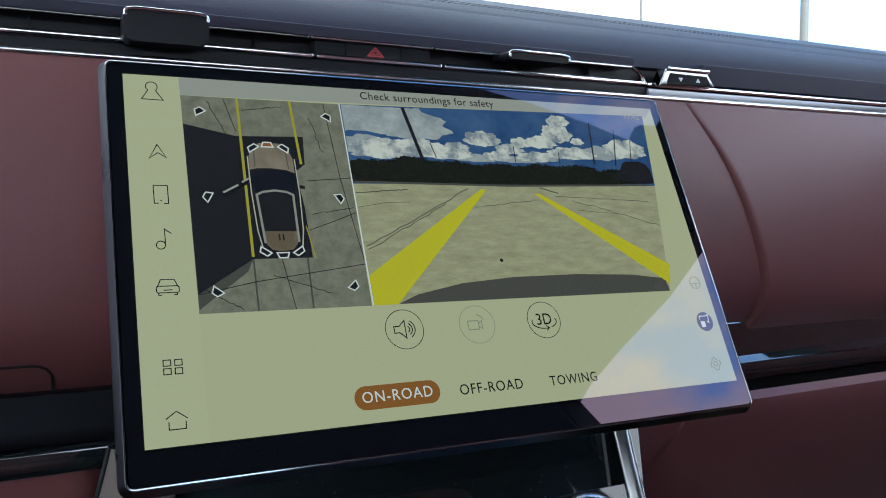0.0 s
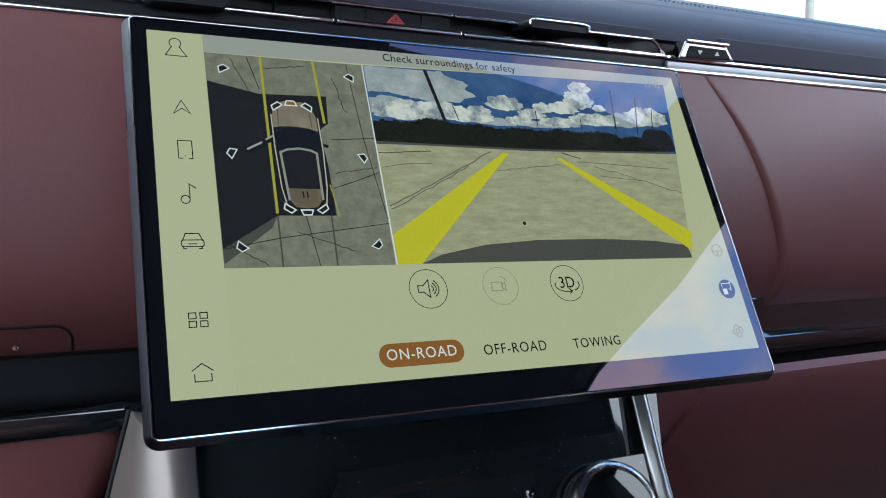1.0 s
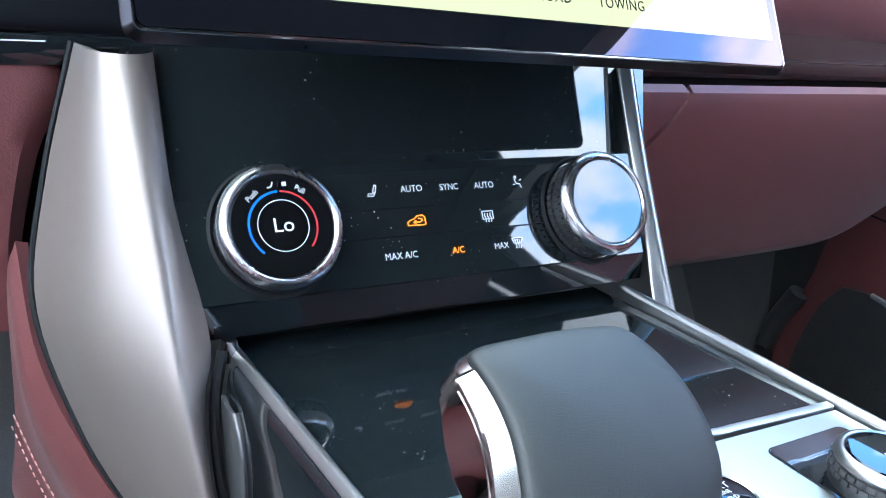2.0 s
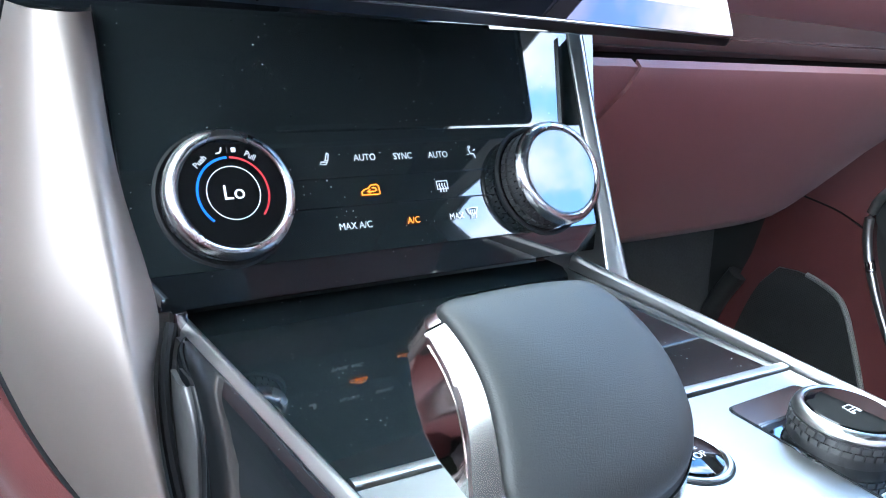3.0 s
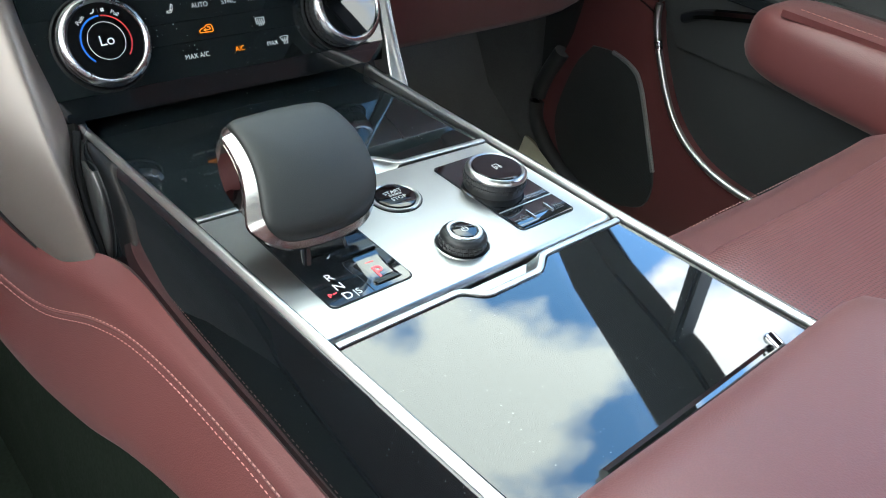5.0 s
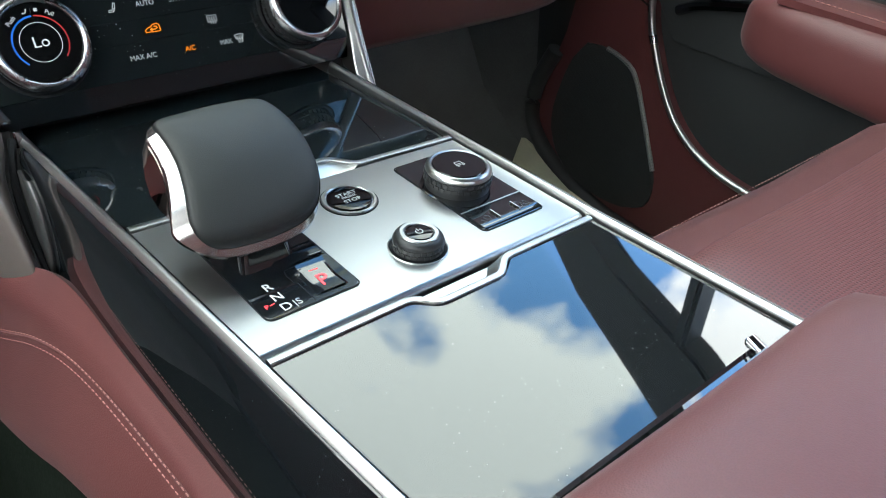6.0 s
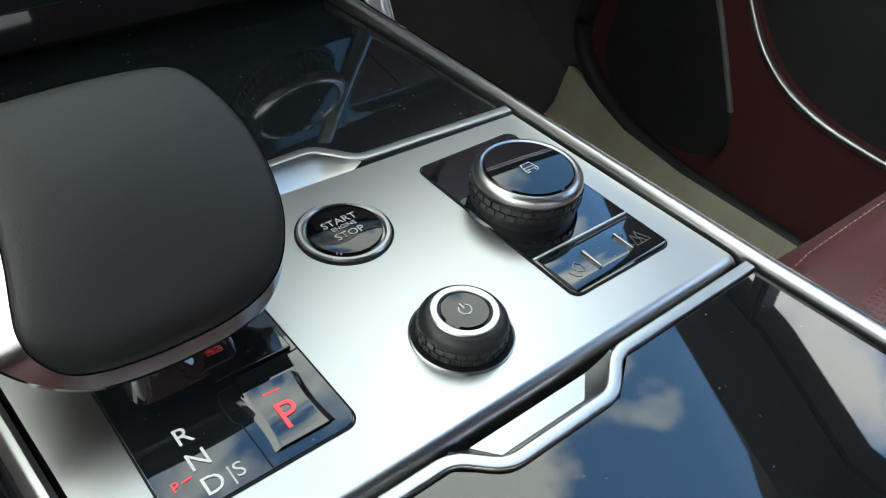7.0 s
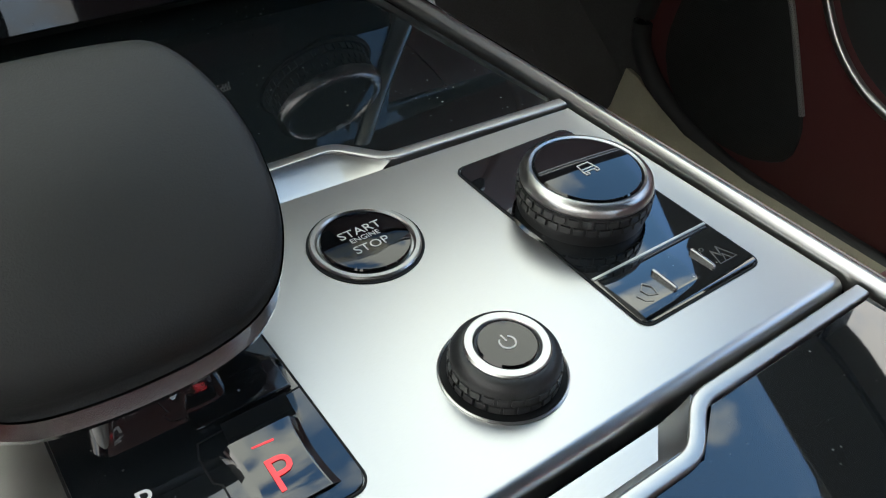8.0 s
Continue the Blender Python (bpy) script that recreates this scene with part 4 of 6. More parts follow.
STAIN = lit("display stain", (0.17, 0.16, 0.09))
for a, b, wobble, w in (((113, 99), (175, 131), 0.6, 0.7), ((113.5, 97.5), (160, 122), 0.9, 0.4), ((177, 120), (216, 124.6), 0.6, 0.3), ((238, 124.7), (296, 108.5), 0.8, 0.3), ((219, 132.2), (231, 128.7), 0.3, 0.6), ((112, 128), (140, 130), 0.4, 0.5), ((228, 127), (292, 124), 0.4, 0.3)):
    crack_line(a, b, wobble, w, STAIN if w > 0.65 else SHADE_SOFT, ahead, 4)
for a, b, wobble in (((44, 176), (52, 158), 0.5), ((33, 82), (52, 70), 0.6), ((88, 116), (110, 120), 0.7), ((60, 172), (80, 175), 0.6), ((93, 170), (98, 150), 0.7), ((66, 86), (92, 76), 0.5)):
    crack_line(a, b, wobble, 0.3, SHADE, top, 5)
part("drain", flat(circle(185.0, 89.8, 1.0, 14), 5), SHADE, ahead)
part("divider", line([(111.2, 69.0), (110.7, 178.7)], 0.6, 6), WHITE, screen, "thin white dividing line")

# side icons
def icon(name, strokes, mat=INK, w=0.42, layer=4, owner=None):
    bm = bmesh.new()
    for pts, closed in strokes:
        line(pts, w, layer, closed, bm)
    return part(name, bm, mat, owner or screen, "thin line icon")


icon("profile_icon", [(arc(19.7, 182.3, 2.6, -50, 230, 16) + [(16.4, 177.6), (15.0, 175.4), (24.6, 175.2), (23.2, 177.4)], True)])
icon("arrow_icon", [([(20.3, 151.4), (24.0, 144.6), (20.4, 147.2), (16.6, 144.3)], True)])
icon("phone_icon", [([(17.4, 121.7), (17.4, 130.6), (23.4, 130.5), (23.4, 121.6), (21.5, 121.6)], False), ([(17.4, 121.7), (19.3, 121.7)], False), ([(20.0, 123.0), (20.6, 123.0)], False)])
icon("music_icon", [(circle(18.9, 101.6, 1.9, 16), True), ([(20.8, 101.6), (20.8, 109.2), (23.6, 107.0)], False)])
icon("car_icon", [([(16.2, 82.2), (17.6, 85.6), (23.2, 85.6), (24.6, 82.2)], False), (rrect(15.8, 79.6, 25.0, 82.6, 0.8, 3), True), ([(16.6, 79.6), (16.6, 78.6), (18.0, 78.6)], False), ([(24.2, 79.6), (24.2, 78.6), (22.8, 78.6)], False), ([(18.6, 80.8), (22.2, 80.8)], False)])
icon("apps_icon", [([(x, y), (x + 2.9, y), (x + 2.9, y + 2.5), (x, y + 2.5)], True) for x in (16.4, 20.9) for y in (44.1, 47.7)])
icon("home_icon", [([(16.0, 25.9), (20.1, 28.8), (24.4, 25.6)], False), ([(17.0, 24.6), (17.0, 21.5), (23.6, 21.5), (23.6, 24.6)], False)])

# buttons
for cx, soft, shape in ((124.7, False, 0), (163.2, True, 1), (201.6, False, 2)):
    ink = INK_SOFT if soft else INK
    btn = part("round_button", line(circle(cx, 56.5, 9.6, 44), 0.32, 4, True), ink, screen, "round outlined button")
    if shape == 0:
        strokes = [([(cx - 5.2, 54.9), (cx - 5.2, 58.1), (cx - 2.6, 58.1), (cx + 0.4, 60.8), (cx + 0.4, 52.2), (cx - 2.6, 54.9)], True), (arc(cx + 0.8, 56.5, 1.7, -60, 60, 8), False), (arc(cx + 0.8, 56.5, 3.1, -60, 60, 10), False), (arc(cx + 0.8, 56.5, 4.5, -60, 60, 12), False)]
    elif shape == 1:
        strokes = [([(cx - 5.0, 54.0), (cx - 5.0, 58.4), (cx + 0.8, 58.4), (cx + 0.8, 54.0)], True), ([(cx + 0.8, 55.4), (cx + 2.6, 54.2), (cx + 2.6, 58.2), (cx + 0.8, 57.0)], False), (arc(cx - 0.5, 57.0, 4.6, 20, 80, 6), False)]
    else:
        strokes = [([(cx + 7.2 * math.cos(radians(a)), 55.6 + 3.6 * math.sin(radians(a))) for a in range(110, 291, 12)], False), ([(cx + 7.2 * math.cos(radians(a)), 55.6 + 3.6 * math.sin(radians(a))) for a in range(300, 431, 12)], False), ([(cx + 0.4, 53.6), (cx + 2.2, 52.2), (cx + 0.6, 50.8)], False)]
        strokes[0] = (strokes[0][0][4:], False)
        strokes[1] = (strokes[1][0][:8], False)
        writing("3D", 0.0086, cx * MM, 0.0566, 0.00037, INK, btn, squash=0.9)
    icon("symbol", strokes, ink, 0.5, 4, btn)
pill = part("mode_button", flat(rrect(95.2, 20.6, 136.8, 31.4, 5.3, 8), 3), TAN, screen, "brown pill button reading ON-ROAD")
writing("ON-ROAD", 0.0072, 0.1159, 0.0260, 0.00037, WHITE, pill, space=1.12, squash=0.94)
writing("OFF-ROAD", 0.0072, 0.1640, 0.0250, 0.00037, INK, screen, space=1.12, squash=0.90)
writing("TOWING", 0.0070, 0.2108, 0.0247, 0.00037, INK, screen, space=1.12, squash=0.90)
writing("Check surroundings for safety", 0.0065, 0.1228, 0.1846, 0.00037, INK, screen, align="LEFT", space=1.05, squash=0.95)
writing("11:42", 0.0062, 0.2985, 0.1822, 0.00037, INK_SOFT, screen, squash=0.9)
icon("wheel_icon", [(circle(308.0, 72.5, 3.6, 20), True), ([(304.6, 72.0), (311.4, 72.0)], False), ([(308.0, 72.0), (308.0, 69.0)], False)], INK_SOFT)
disc = part("park_button", flat(circle(306.3, 49.2, 5.6, 32), 3), lit("display dark disc", (0.045, 0.042, 0.035)), screen, "dark round parking button")
icon("symbol", [([(303.0, 50.2), (303.0, 52.4), (308.0, 52.4), (309.4, 53.2), (308.8, 48.4), (307.4, 49.4)], False)], WHITE, 0.5, 5, disc)
part("key_tile", flat([(303.0, 46.0), (303.0, 49.4), (306.0, 49.4), (306.0, 46.0)], 5), WHITE, disc)
icon("gear_icon", [(circle(304.6, 24.8, 1.3, 14), True), ([(304.6 + r * math.cos(radians(a)), 24.8 + r * math.sin(radians(a))) for a, r in [(i * 22.5, (3.6, 3.6, 2.7, 2.7)[i % 4]) for i in range(16)]], True)], INK_SOFT)

# ---- centre stack ----
CLIMATE = pose(0, 0.259, 0.4515, -31.5) @ UPRIGHT
stack = thing("centre_stack", "black gloss climate control stack with touch keys between two dials", "control panel", CLIMATE)
part("upper_panel", moved(prism([(-0.1157, 0.0380), (0.1560, 0.0380), (0.1690, 0.1020), (-0.1157, 0.1020)], -0.006, 0.0, 0.0), pose(0, 0.045, -0.0085, 5.0) @ pose(0, -0.045, 0)), GLOSS_DUSTY, stack, "blank black gloss panel")


def ease(t):
    t = min(1.0, max(0.0, t))
    return t * t * (3 - 2 * t)


rows = []
for x in (-0.1157, -0.1000, -0.0850, -0.0752, -0.0700, -0.0640, -0.0580, -0.0520, -0.0460, -0.0400):
    rows.append([])
    for k in range(16):
        y = -0.0130 + 0.103 * k / 15
        behind = -0.0087 + (y - 0.045) * 0.0875
        rows[-1].append((x, y, behind + (0.0004 - behind) * (1 - ease((y - 0.030) / 0.055)) * (1 - ease((x + 0.0752) / 0.034))))
part("dial_field", sheet(rows, 0.003, None, (0, 0, -1)), GLOSS_DUSTY, stack, "black gloss field that swells up round the dial", 60)


def strip(x0, y0, x1, y1, tilt, xr0=None):
    """One row of touch keys: a gloss bar that leans a little."""
    bm = prism([(x0, y0), (xr0 or x1, y0), (x1, y1), (x0, y1)], -0.008, 0.0, 0.0003)
    c = Matrix.Translation((0, (y0 + y1) / 2, 0))
    return moved(bm, c @ pose(0, 0, 0.0004, tilt) @ c.inverted())


part("key_strip", strip(-0.0740, 0.0224, 0.1392, 0.0445, 0.25, 0.1368), GLOSS_DUSTY, stack, "black gloss row of touch keys")
part("key_strip", strip(-0.0740, 0.0088, 0.1366, 0.0222, 0.35, 0.1355), GLOSS_DUSTY, stack, "black gloss row of touch keys")
part("key_strip", strip(-0.0740, -0.0130, 0.1353, 0.0086, 0.2, 0.1338), GLOSS_DUSTY, stack, "black gloss row of touch keys")
bm = bmesh.new()
loft([[(x, -0.0134 if k == 0 else -0.0262 if k in (1,) else -0.0262 if k == 2 else -0.0134, (0.0002, -0.0066, -0.0120, -0.0120)[k]) for k in range(4)] for x in (-0.1157, 0.1325)], bm)
part("chamfer", bm, GLOSS, stack, "black gloss lower lip turned under")
part("backing", prism([(-0.110, -0.020), (0.128, -0.020), (0.136, 0.10), (-0.110, 0.10)], -0.030, -0.0142), MATT_BLACK, stack)
part("edge_line", stroke([(-0.1160, 0.1000), (-0.1160, -0.0262)], 0.0006, -0.004, 0.0012), BRIGHT, stack, "fine silver line")


def dial(cx, cy, lift, lit_face):
    d = thing("rotary_dial", "knurled dial with a silver ring, " + ("blue and red arcs lit" if lit_face else "pulled out, its face unlit"), "dial", CLIMATE @ Matrix.Translation((cx, cy, 0)), "climate dials")
    part("collar", lathe([(0.0300, -0.012), (0.0300, 0.0010), (0.0288, 0.0018), (0.0272, 0.0006), (0.0272, -0.012)]), MATT_BLACK, d, "matt black collar")
    top = lift
    part("barrel", lathe([(0.0255, -0.001), (0.0255, top - 0.006), (0.0250, top - 0.0045), (0.0, top - 0.0045)]), RUBBER, d, "black knurled barrel")
    kn = bmesh.new()
    for r, z0 in enumerate((0.0012, top - 0.0124, top - 0.0093) if lift > 0.012 else (0.0008, top - 0.0093)):
        for i in range(44):
            a = 2 * math.pi * (i + 0.5 * (r % 2)) / 44
            block((0.0252, -0.00145, z0), (0.0267, 0.00145, z0 + 0.0033), 0, kn)
            kn.verts.ensure_lookup_table()
            rot = Matrix.Rotation(a, 4, "Z")
            for v in kn.verts[-8:]:
                v.co = rot @ v.co
    part("knurling", kn, KNURL_LIT, d, "raised brick-pattern knurling", 0)["kind"] = "stuff"
    lip = [(0.0252, top - 0.0003), (0.0238, top), (0.0230, top - 0.0006), (0.0227, top - 0.0016), (0.0227, top - 0.0045)]
    flare = [(0.0264, top - 0.0060), (0.0278, top - 0.0052), (0.0279, top - 0.0040), (0.0270, top - 0.0016)]
    part("ring", lathe(flare + lip, n=72), DIAL_RING, d, "polished silver ring")
    face = part("face", lathe([(0.0226, top - 0.0040), (0.0226, top - 0.0014), (0.0222, top - 0.0010), (0.0, top - 0.0008)], n=64), GLASS_BLACK, d, "dark glass face")
    z = top - 0.0006
    ink = LIT_WHITE
    if not lit_face:
        return d
    part("value_ring", stroke(circle(0, -0.0004, 0.0112, 48), 0.00032, z - 0.0001, z, True), ink, face)
    writing("Lo", 0.0088, 0, -0.0004, z, ink, face, squash=1.05)
    part("cold_arc", stroke(arc(0, -0.0004, 0.0150, 92, 228, 30), 0.0010, z - 0.0001, z), BLUE_LAMP, face, "blue lit arc")
    part("warm_arc", stroke(arc(0, -0.0004, 0.0150, 88, -42, 30), 0.0008, z - 0.0001, z), RED_ARC, face, "red lit arc")
    for w, a in (("Push", 131), ("Pull", 58)):
        writing(w, 0.0036, 0.0180 * math.cos(radians(a)), 0.0180 * math.sin(radians(a)) - 0.0004, z, PRINT, face, turn=a - 90, squash=0.95)
    part("seat_mark", stroke([(-0.0022, 0.0189), (-0.0026, 0.0174), (-0.0032, 0.0166), (-0.0048, 0.0164)], 0.0006, z - 0.0001, z), PRINT, face)
    fan = bmesh.new()
    for q in (45, 135, 225, 315):
        prism(circle(0.0028 + 0.0007 * math.cos(radians(q)), 0.0177 + 0.0007 * math.sin(radians(q)), 0.00055, 8), z - 0.0001, z, 0.0, fan)
    part("fan_mark", fan, PRINT, face)
    part("tick", stroke([(0, 0.0164), (0, 0.0190)], 0.0002, z - 0.0001, z), PRINT_DIM, face)
    return d


DIAL_RING = material("polished dial ring", (0.50, 0.50, 0.505), 0.27, metal=1.0, wear=0.06, wear_scale=60)
dial(-0.0752, 0.0165, 0.0118, True)
dial(0.0985, 0.0140, 0.0195, False)
ZI = 0.0013
for body, x, y, mat, size in (("AUTO", -0.0060, 0.0311, PRINT, 0.0046), ("SYNC", 0.0149, 0.0309, PRINT, 0.0046), ("AUTO", 0.0354, 0.0307, PRINT, 0.0046), ("MAX A/C", -0.0174, -0.0007, PRINT, 0.0046), ("A/C", 0.0138, -0.0008, AMBER, 0.0046), ("MAX", 0.0390, -0.0010, PRINT, 0.0044)):
    writing(body, size, x, y, ZI, mat, stack, squash=0.92)


def key_icon(name, strokes, mat, w=0.00045):
    bm = bmesh.new()
    for pts, closed in strokes:
        stroke([(x * MM, y * MM) for x, y in pts], w, ZI - 0.0003, ZI, closed, bm)
    return part(name, bm, mat, stack, "small printed symbol")


key_icon("seat_icon", [([(-29.2, 28.9), (-26.4, 28.7), (-25.6, 29.8), (-28.8, 30.0)], True), ([(-26.6, 30.6), (-25.2, 34.0), (-24.4, 33.6), (-25.2, 30.4)], True)], PRINT)
key_icon("airflow_icon", [([(54.6, 33.0), (55.4, 30.6), (57.4, 30.4), (58.2, 28.2)], False), ([(53.2, 30.2), (54.4, 30.2)], False), ([(58.8, 32.8), (57.6, 32.2)], False), (circle(55.4, 34.0, 0.6, 8), True)], PRINT)
key_icon("recirculation_icon", [([(-10.9, 13.4), (-11.0, 14.8), (-9.4, 15.9), (-7.2, 16.4), (-5.6, 17.8), (-2.6, 18.0), (-1.6, 17.0), (-1.5, 13.6), (-2.4, 13.2)], True), ([(-5.2, 16.6), (-3.6, 16.3), (-3.1, 15.3), (-4.2, 14.7), (-7.6, 14.8)], False), ([(-6.4, 15.7), (-7.8, 14.8), (-6.6, 13.9)], False)], AMBER, 0.0005)
key_icon("rear_heater_icon", [([(31.2, 13.4), (31.2, 17.4), (37.4, 17.4), (37.4, 13.4)], True)] + [([(x, 11.8), (x + 0.4, 13.6), (x - 0.3, 15.0), (x, 16.4)], False) for x in (32.7, 34.3, 35.9)], PRINT)
key_icon("front_heater_icon", [([(47.0, -0.4), (46.0, 2.2), (49.2, 2.7), (52.4, 2.2), (51.4, -0.4)], True)] + [([(x, -3.0), (x + 0.4, -1.4), (x - 0.3, 0.0), (x, 1.4)], False) for x in (47.9, 49.3, 50.7)], PRINT)

# silver flank on the driver's side
def ribbon(rails, n, thick, mat, parent, name, label="", into=(0, 1, 0), smooth=50):
    cols = [spline(r, n) for r in rails]
    rows = [spline([c[i] for c in cols], (len(rails) - 1) * 4 + 1) for i in range(n)]
    return part(name, sheet(rows, thick, None, into), mat, parent, label, smooth)


trim = thing("stack_trim", "champagne silver curved side trim of the centre stack", "trim")
P1 = [(-0.1168, 0.3075, 0.535), (-0.1168, 0.2745, 0.48), (-0.1095, 0.2465, 0.430), (-0.1142, 0.2370, 0.406), (-0.1152, 0.2250, 0.38), (-0.1125, 0.2110, 0.350)]
P2 = [(-0.1240, 0.2995, 0.535), (-0.1230, 0.2660, 0.48), (-0.1218, 0.2360, 0.43), (-0.1195, 0.2190, 0.395), (-0.1178, 0.2060, 0.366), (-0.1160, 0.1990, 0.346)]
P3 = [(-0.1320, 0.2995, 0.535), (-0.1315, 0.2660, 0.48), (-0.1300, 0.2370, 0.43), (-0.1270, 0.2205, 0.395), (-0.1235, 0.2095, 0.362), (-0.1200, 0.2020, 0.343)]
P4 = [(-0.1410, 0.3090, 0.535), (-0.1490, 0.2860, 0.48), (-0.1520, 0.2600, 0.43), (-0.1440, 0.2420, 0.388), (-0.1340, 0.2270, 0.354), (-0.1250, 0.2140, 0.342)]
P5 = [(-0.1440, 0.3330, 0.535), (-0.1595, 0.3200, 0.48), (-0.1685, 0.3000, 0.43), (-0.1570, 0.2700, 0.384), (-0.1400, 0.2440, 0.352), (-0.1285, 0.2280, 0.343)]
ribbon([P1, P2, P3, P4, P5], 30, 0.006, CHAMPAGNE, trim, "flank", "champagne silver flank with a bright ridge", (0.4, 1, 0))
part("gap_line", tube(spline([(x - 0.0008, y + 0.002, z) for x, y, z in P5], 40), 0.0014, 8), MATT_BLACK, trim, "black shadow gap")
slot = spline([(-0.1050, 0.2440, 0.424), (-0.1105, 0.2350, 0.404), (-0.1118, 0.2240, 0.38), (-0.1095, 0.2100, 0.350)], 12)
part("slot", tube(slot, 0.0024, 8), MATT_BLACK, trim, "black gap beside the console")
post = []
for z, y0, y1 in ((0.4085, 0.2350, 0.2195), (0.4000, 0.2330, 0.2120), (0.3860, 0.2290, 0.2068), (0.3710, 0.2240, 0.2052), (0.3600, 0.2205, 0.2068), (0.3500, 0.2170, 0.2095)):
    w = y0 - y1
    post.append([(-0.1082, y0, z), (-0.1086, y0 - 0.35 * w, z), (-0.1090, y0 - 0.64 * w, z), (-0.1084, y0 - 0.86 * w, z), (-0.1070, y1, z), (-0.1054, y1 + 0.0006, z)])
part("corner_post", sheet([spline(r, 11) for r in zip(*[spline(c, 11) for c in zip(*post)])], 0.002, None, (1, 0, 0)), material("smoked satin grey", (0.12, 0.12, 0.12), 0.36, metal=0.6, wear=0.08, wear_scale=40), trim, "smoked grey upright strip at the console's corner", 60)
part("foot", block((-0.1045, 0.2420, 0.418), (-0.0990, 0.2490, 0.4285), 0.001), DARK_CHROME, trim)

# slim trim on the passenger side
trim2 = thing("stack_trim", "slim bright silver side trim of the centre stack", "trim")
RIDGE = [(0.1486, 0.3056, 0.5370), (0.1438, 0.2774, 0.4900), (0.1402, 0.2470, 0.4411), (0.1396, 0.2362, 0.4234), (0.1392, 0.2262, 0.4070)]
INNER = [(0.1425, 0.3086, 0.5370), (0.1382, 0.2804, 0.4900), (0.1336, 0.2502, 0.4411), (0.1312, 0.2396, 0.4240), (0.1300, 0.2300, 0.4070)]


def beside(dx, dy):
    return [(x + dx, y + dy, z) for x, y, z in RIDGE]


ribbon([[(x + 0.0010, y + 0.0030, z) for x, y, z in INNER], INNER, beside(-0.0030, 0.0004), beside(-0.0012, -0.0008), beside(0.0006, -0.0012), beside(0.0022, 0.0), beside(0.0032, 0.0040), beside(0.0090, 0.050)], 20, 0.0010, SATIN, trim2, "flank", "satin silver edge with a bright bead", (0, 1, 0))

# ---- centre console ----
def xl(y):
    return -0.0872 - 0.048 * y


def xr(y):
    return 0.1247 - 0.022 * y if y > 0 else 0.1247 - 0.06 * y


console = thing("centre_console", "black gloss and maroon leather centre console with silver rails", "console")
ys = [0.252, 0.20, 0.15, 0.10, 0.05, 0.0, -0.05, -0.10, -0.15, -0.25, -0.40]
part("core", loft([[(xl(y) + 0.003, y, 0.02), (xr(y) - 0.003, y, 0.02), (xr(y) - 0.003, y, 0.400), (xl(y) + 0.003, y, 0.400)] for y in ys]), MATT_BLACK, console)
for side, f in (("left", xl), ("right", xr)):
    prof = [(-0.0033, -0.004), (-0.0033, 0.0006), (-0.0030, 0.0014), (-0.0012, 0.0035), (-0.0005, 0.0040), (0.0009, 0.0040), (0.0016, 0.0034), (0.0024, 0.0018), (0.0026, 0.0010), (0.0026, -0.004)]
    if side == "right":
        prof = [(-a, b) for a, b in prof]
    part("rail", loft([[(f(y) + a, y, 0.42 + b) for a, b in prof] for y in ys if y > -0.16]), SATIN, console, "satin silver edge rail")
rows = []
for y in [0.236, 0.222, 0.20] + ys[2:]:
    rows.append([(max(xl(y) - d, -0.1055), y, z) for d, z in ((0.0035, 0.4213), (0.0046, 0.4206), (0.0064, 0.4170), (0.0082, 0.4120))] + [(max(xl(y) - 0.0082 - k * (0.1055 + xl(y) - 0.0082), -0.1055), y, z) for k, z in ((0.3, 0.402), (0.6, 0.390), (1.0, 0.370), (1.0, 0.345))])
part("side_panel", sheet(rows, 0.004, None, (1, 0, 0)), GLOSS, console, "tall black gloss side panel")
rows = []
for y in ys:
    rows.append([(xr(y) + 0.0035, y, 0.4225), (xr(y) + 0.0070, y, 0.4195), (xr(y) + 0.0085, y, 0.41), (xr(y) + 0.012, y, 0.36), (xr(y) + 0.014, y, 0.28)])
part("side_panel", sheet(rows, 0.004, None, (-1, 0, 0)), GLOSS, console, "tall black gloss side panel")
T = [(-0.1725, 0.336, 0.446), (-0.1700, 0.302, 0.408), (-0.1590, 0.271, 0.379), (-0.1400, 0.2430, 0.3510), (-0.1175, 0.2060, 0.3620), (-0.1085, 0.170, 0.3640), (-0.1075, 0.10, 0.3620), (-0.1075, -0.05, 0.3650), (-0.1075, -0.40, 0.3650)]
T2 = [(-0.1775, 0.336, 0.425), (-0.1760, 0.306, 0.386), (-0.1640, 0.279, 0.352), (-0.1450, 0.247, 0.336), (-0.1275, 0.200, 0.3480), (-0.1150, 0.160, 0.3550), (-0.1125, 0.09, 0.3575), (-0.1120, -0.05, 0.3600), (-0.1120, -0.40, 0.3600)]
S = [(-0.1785, 0.345, 0.350), (-0.1680, 0.318, 0.325), (-0.1520, 0.282, 0.302), (-0.1420, 0.240, 0.304), (-0.1300, 0.182, 0.3290), (-0.1230, 0.130, 0.3420), (-0.1195, 0.05, 0.3490), (-0.1185, -0.05, 0.3510), (-0.1185, -0.40, 0.3520)]
B = [(-0.1815, 0.362, 0.290), (-0.1770, 0.332, 0.285), (-0.1640, 0.290, 0.250), (-0.1570, 0.235, 0.248), (-0.1510, 0.175, 0.262), (-0.1450, 0.115, 0.285), (-0.1400, 0.04, 0.305), (-0.1385, -0.05, 0.312), (-0.1385, -0.40, 0.315)]
B2 = [(x + 0.024, y + 0.004, z - 0.012) for x, y, z in B]
ribbon([T, T2, S, B, B2], 44, 0.006, LEATHER, console, "leather_flank", "maroon leather flank with a curved double seam", (1, 0, 0))
seam = spline(S, 160)
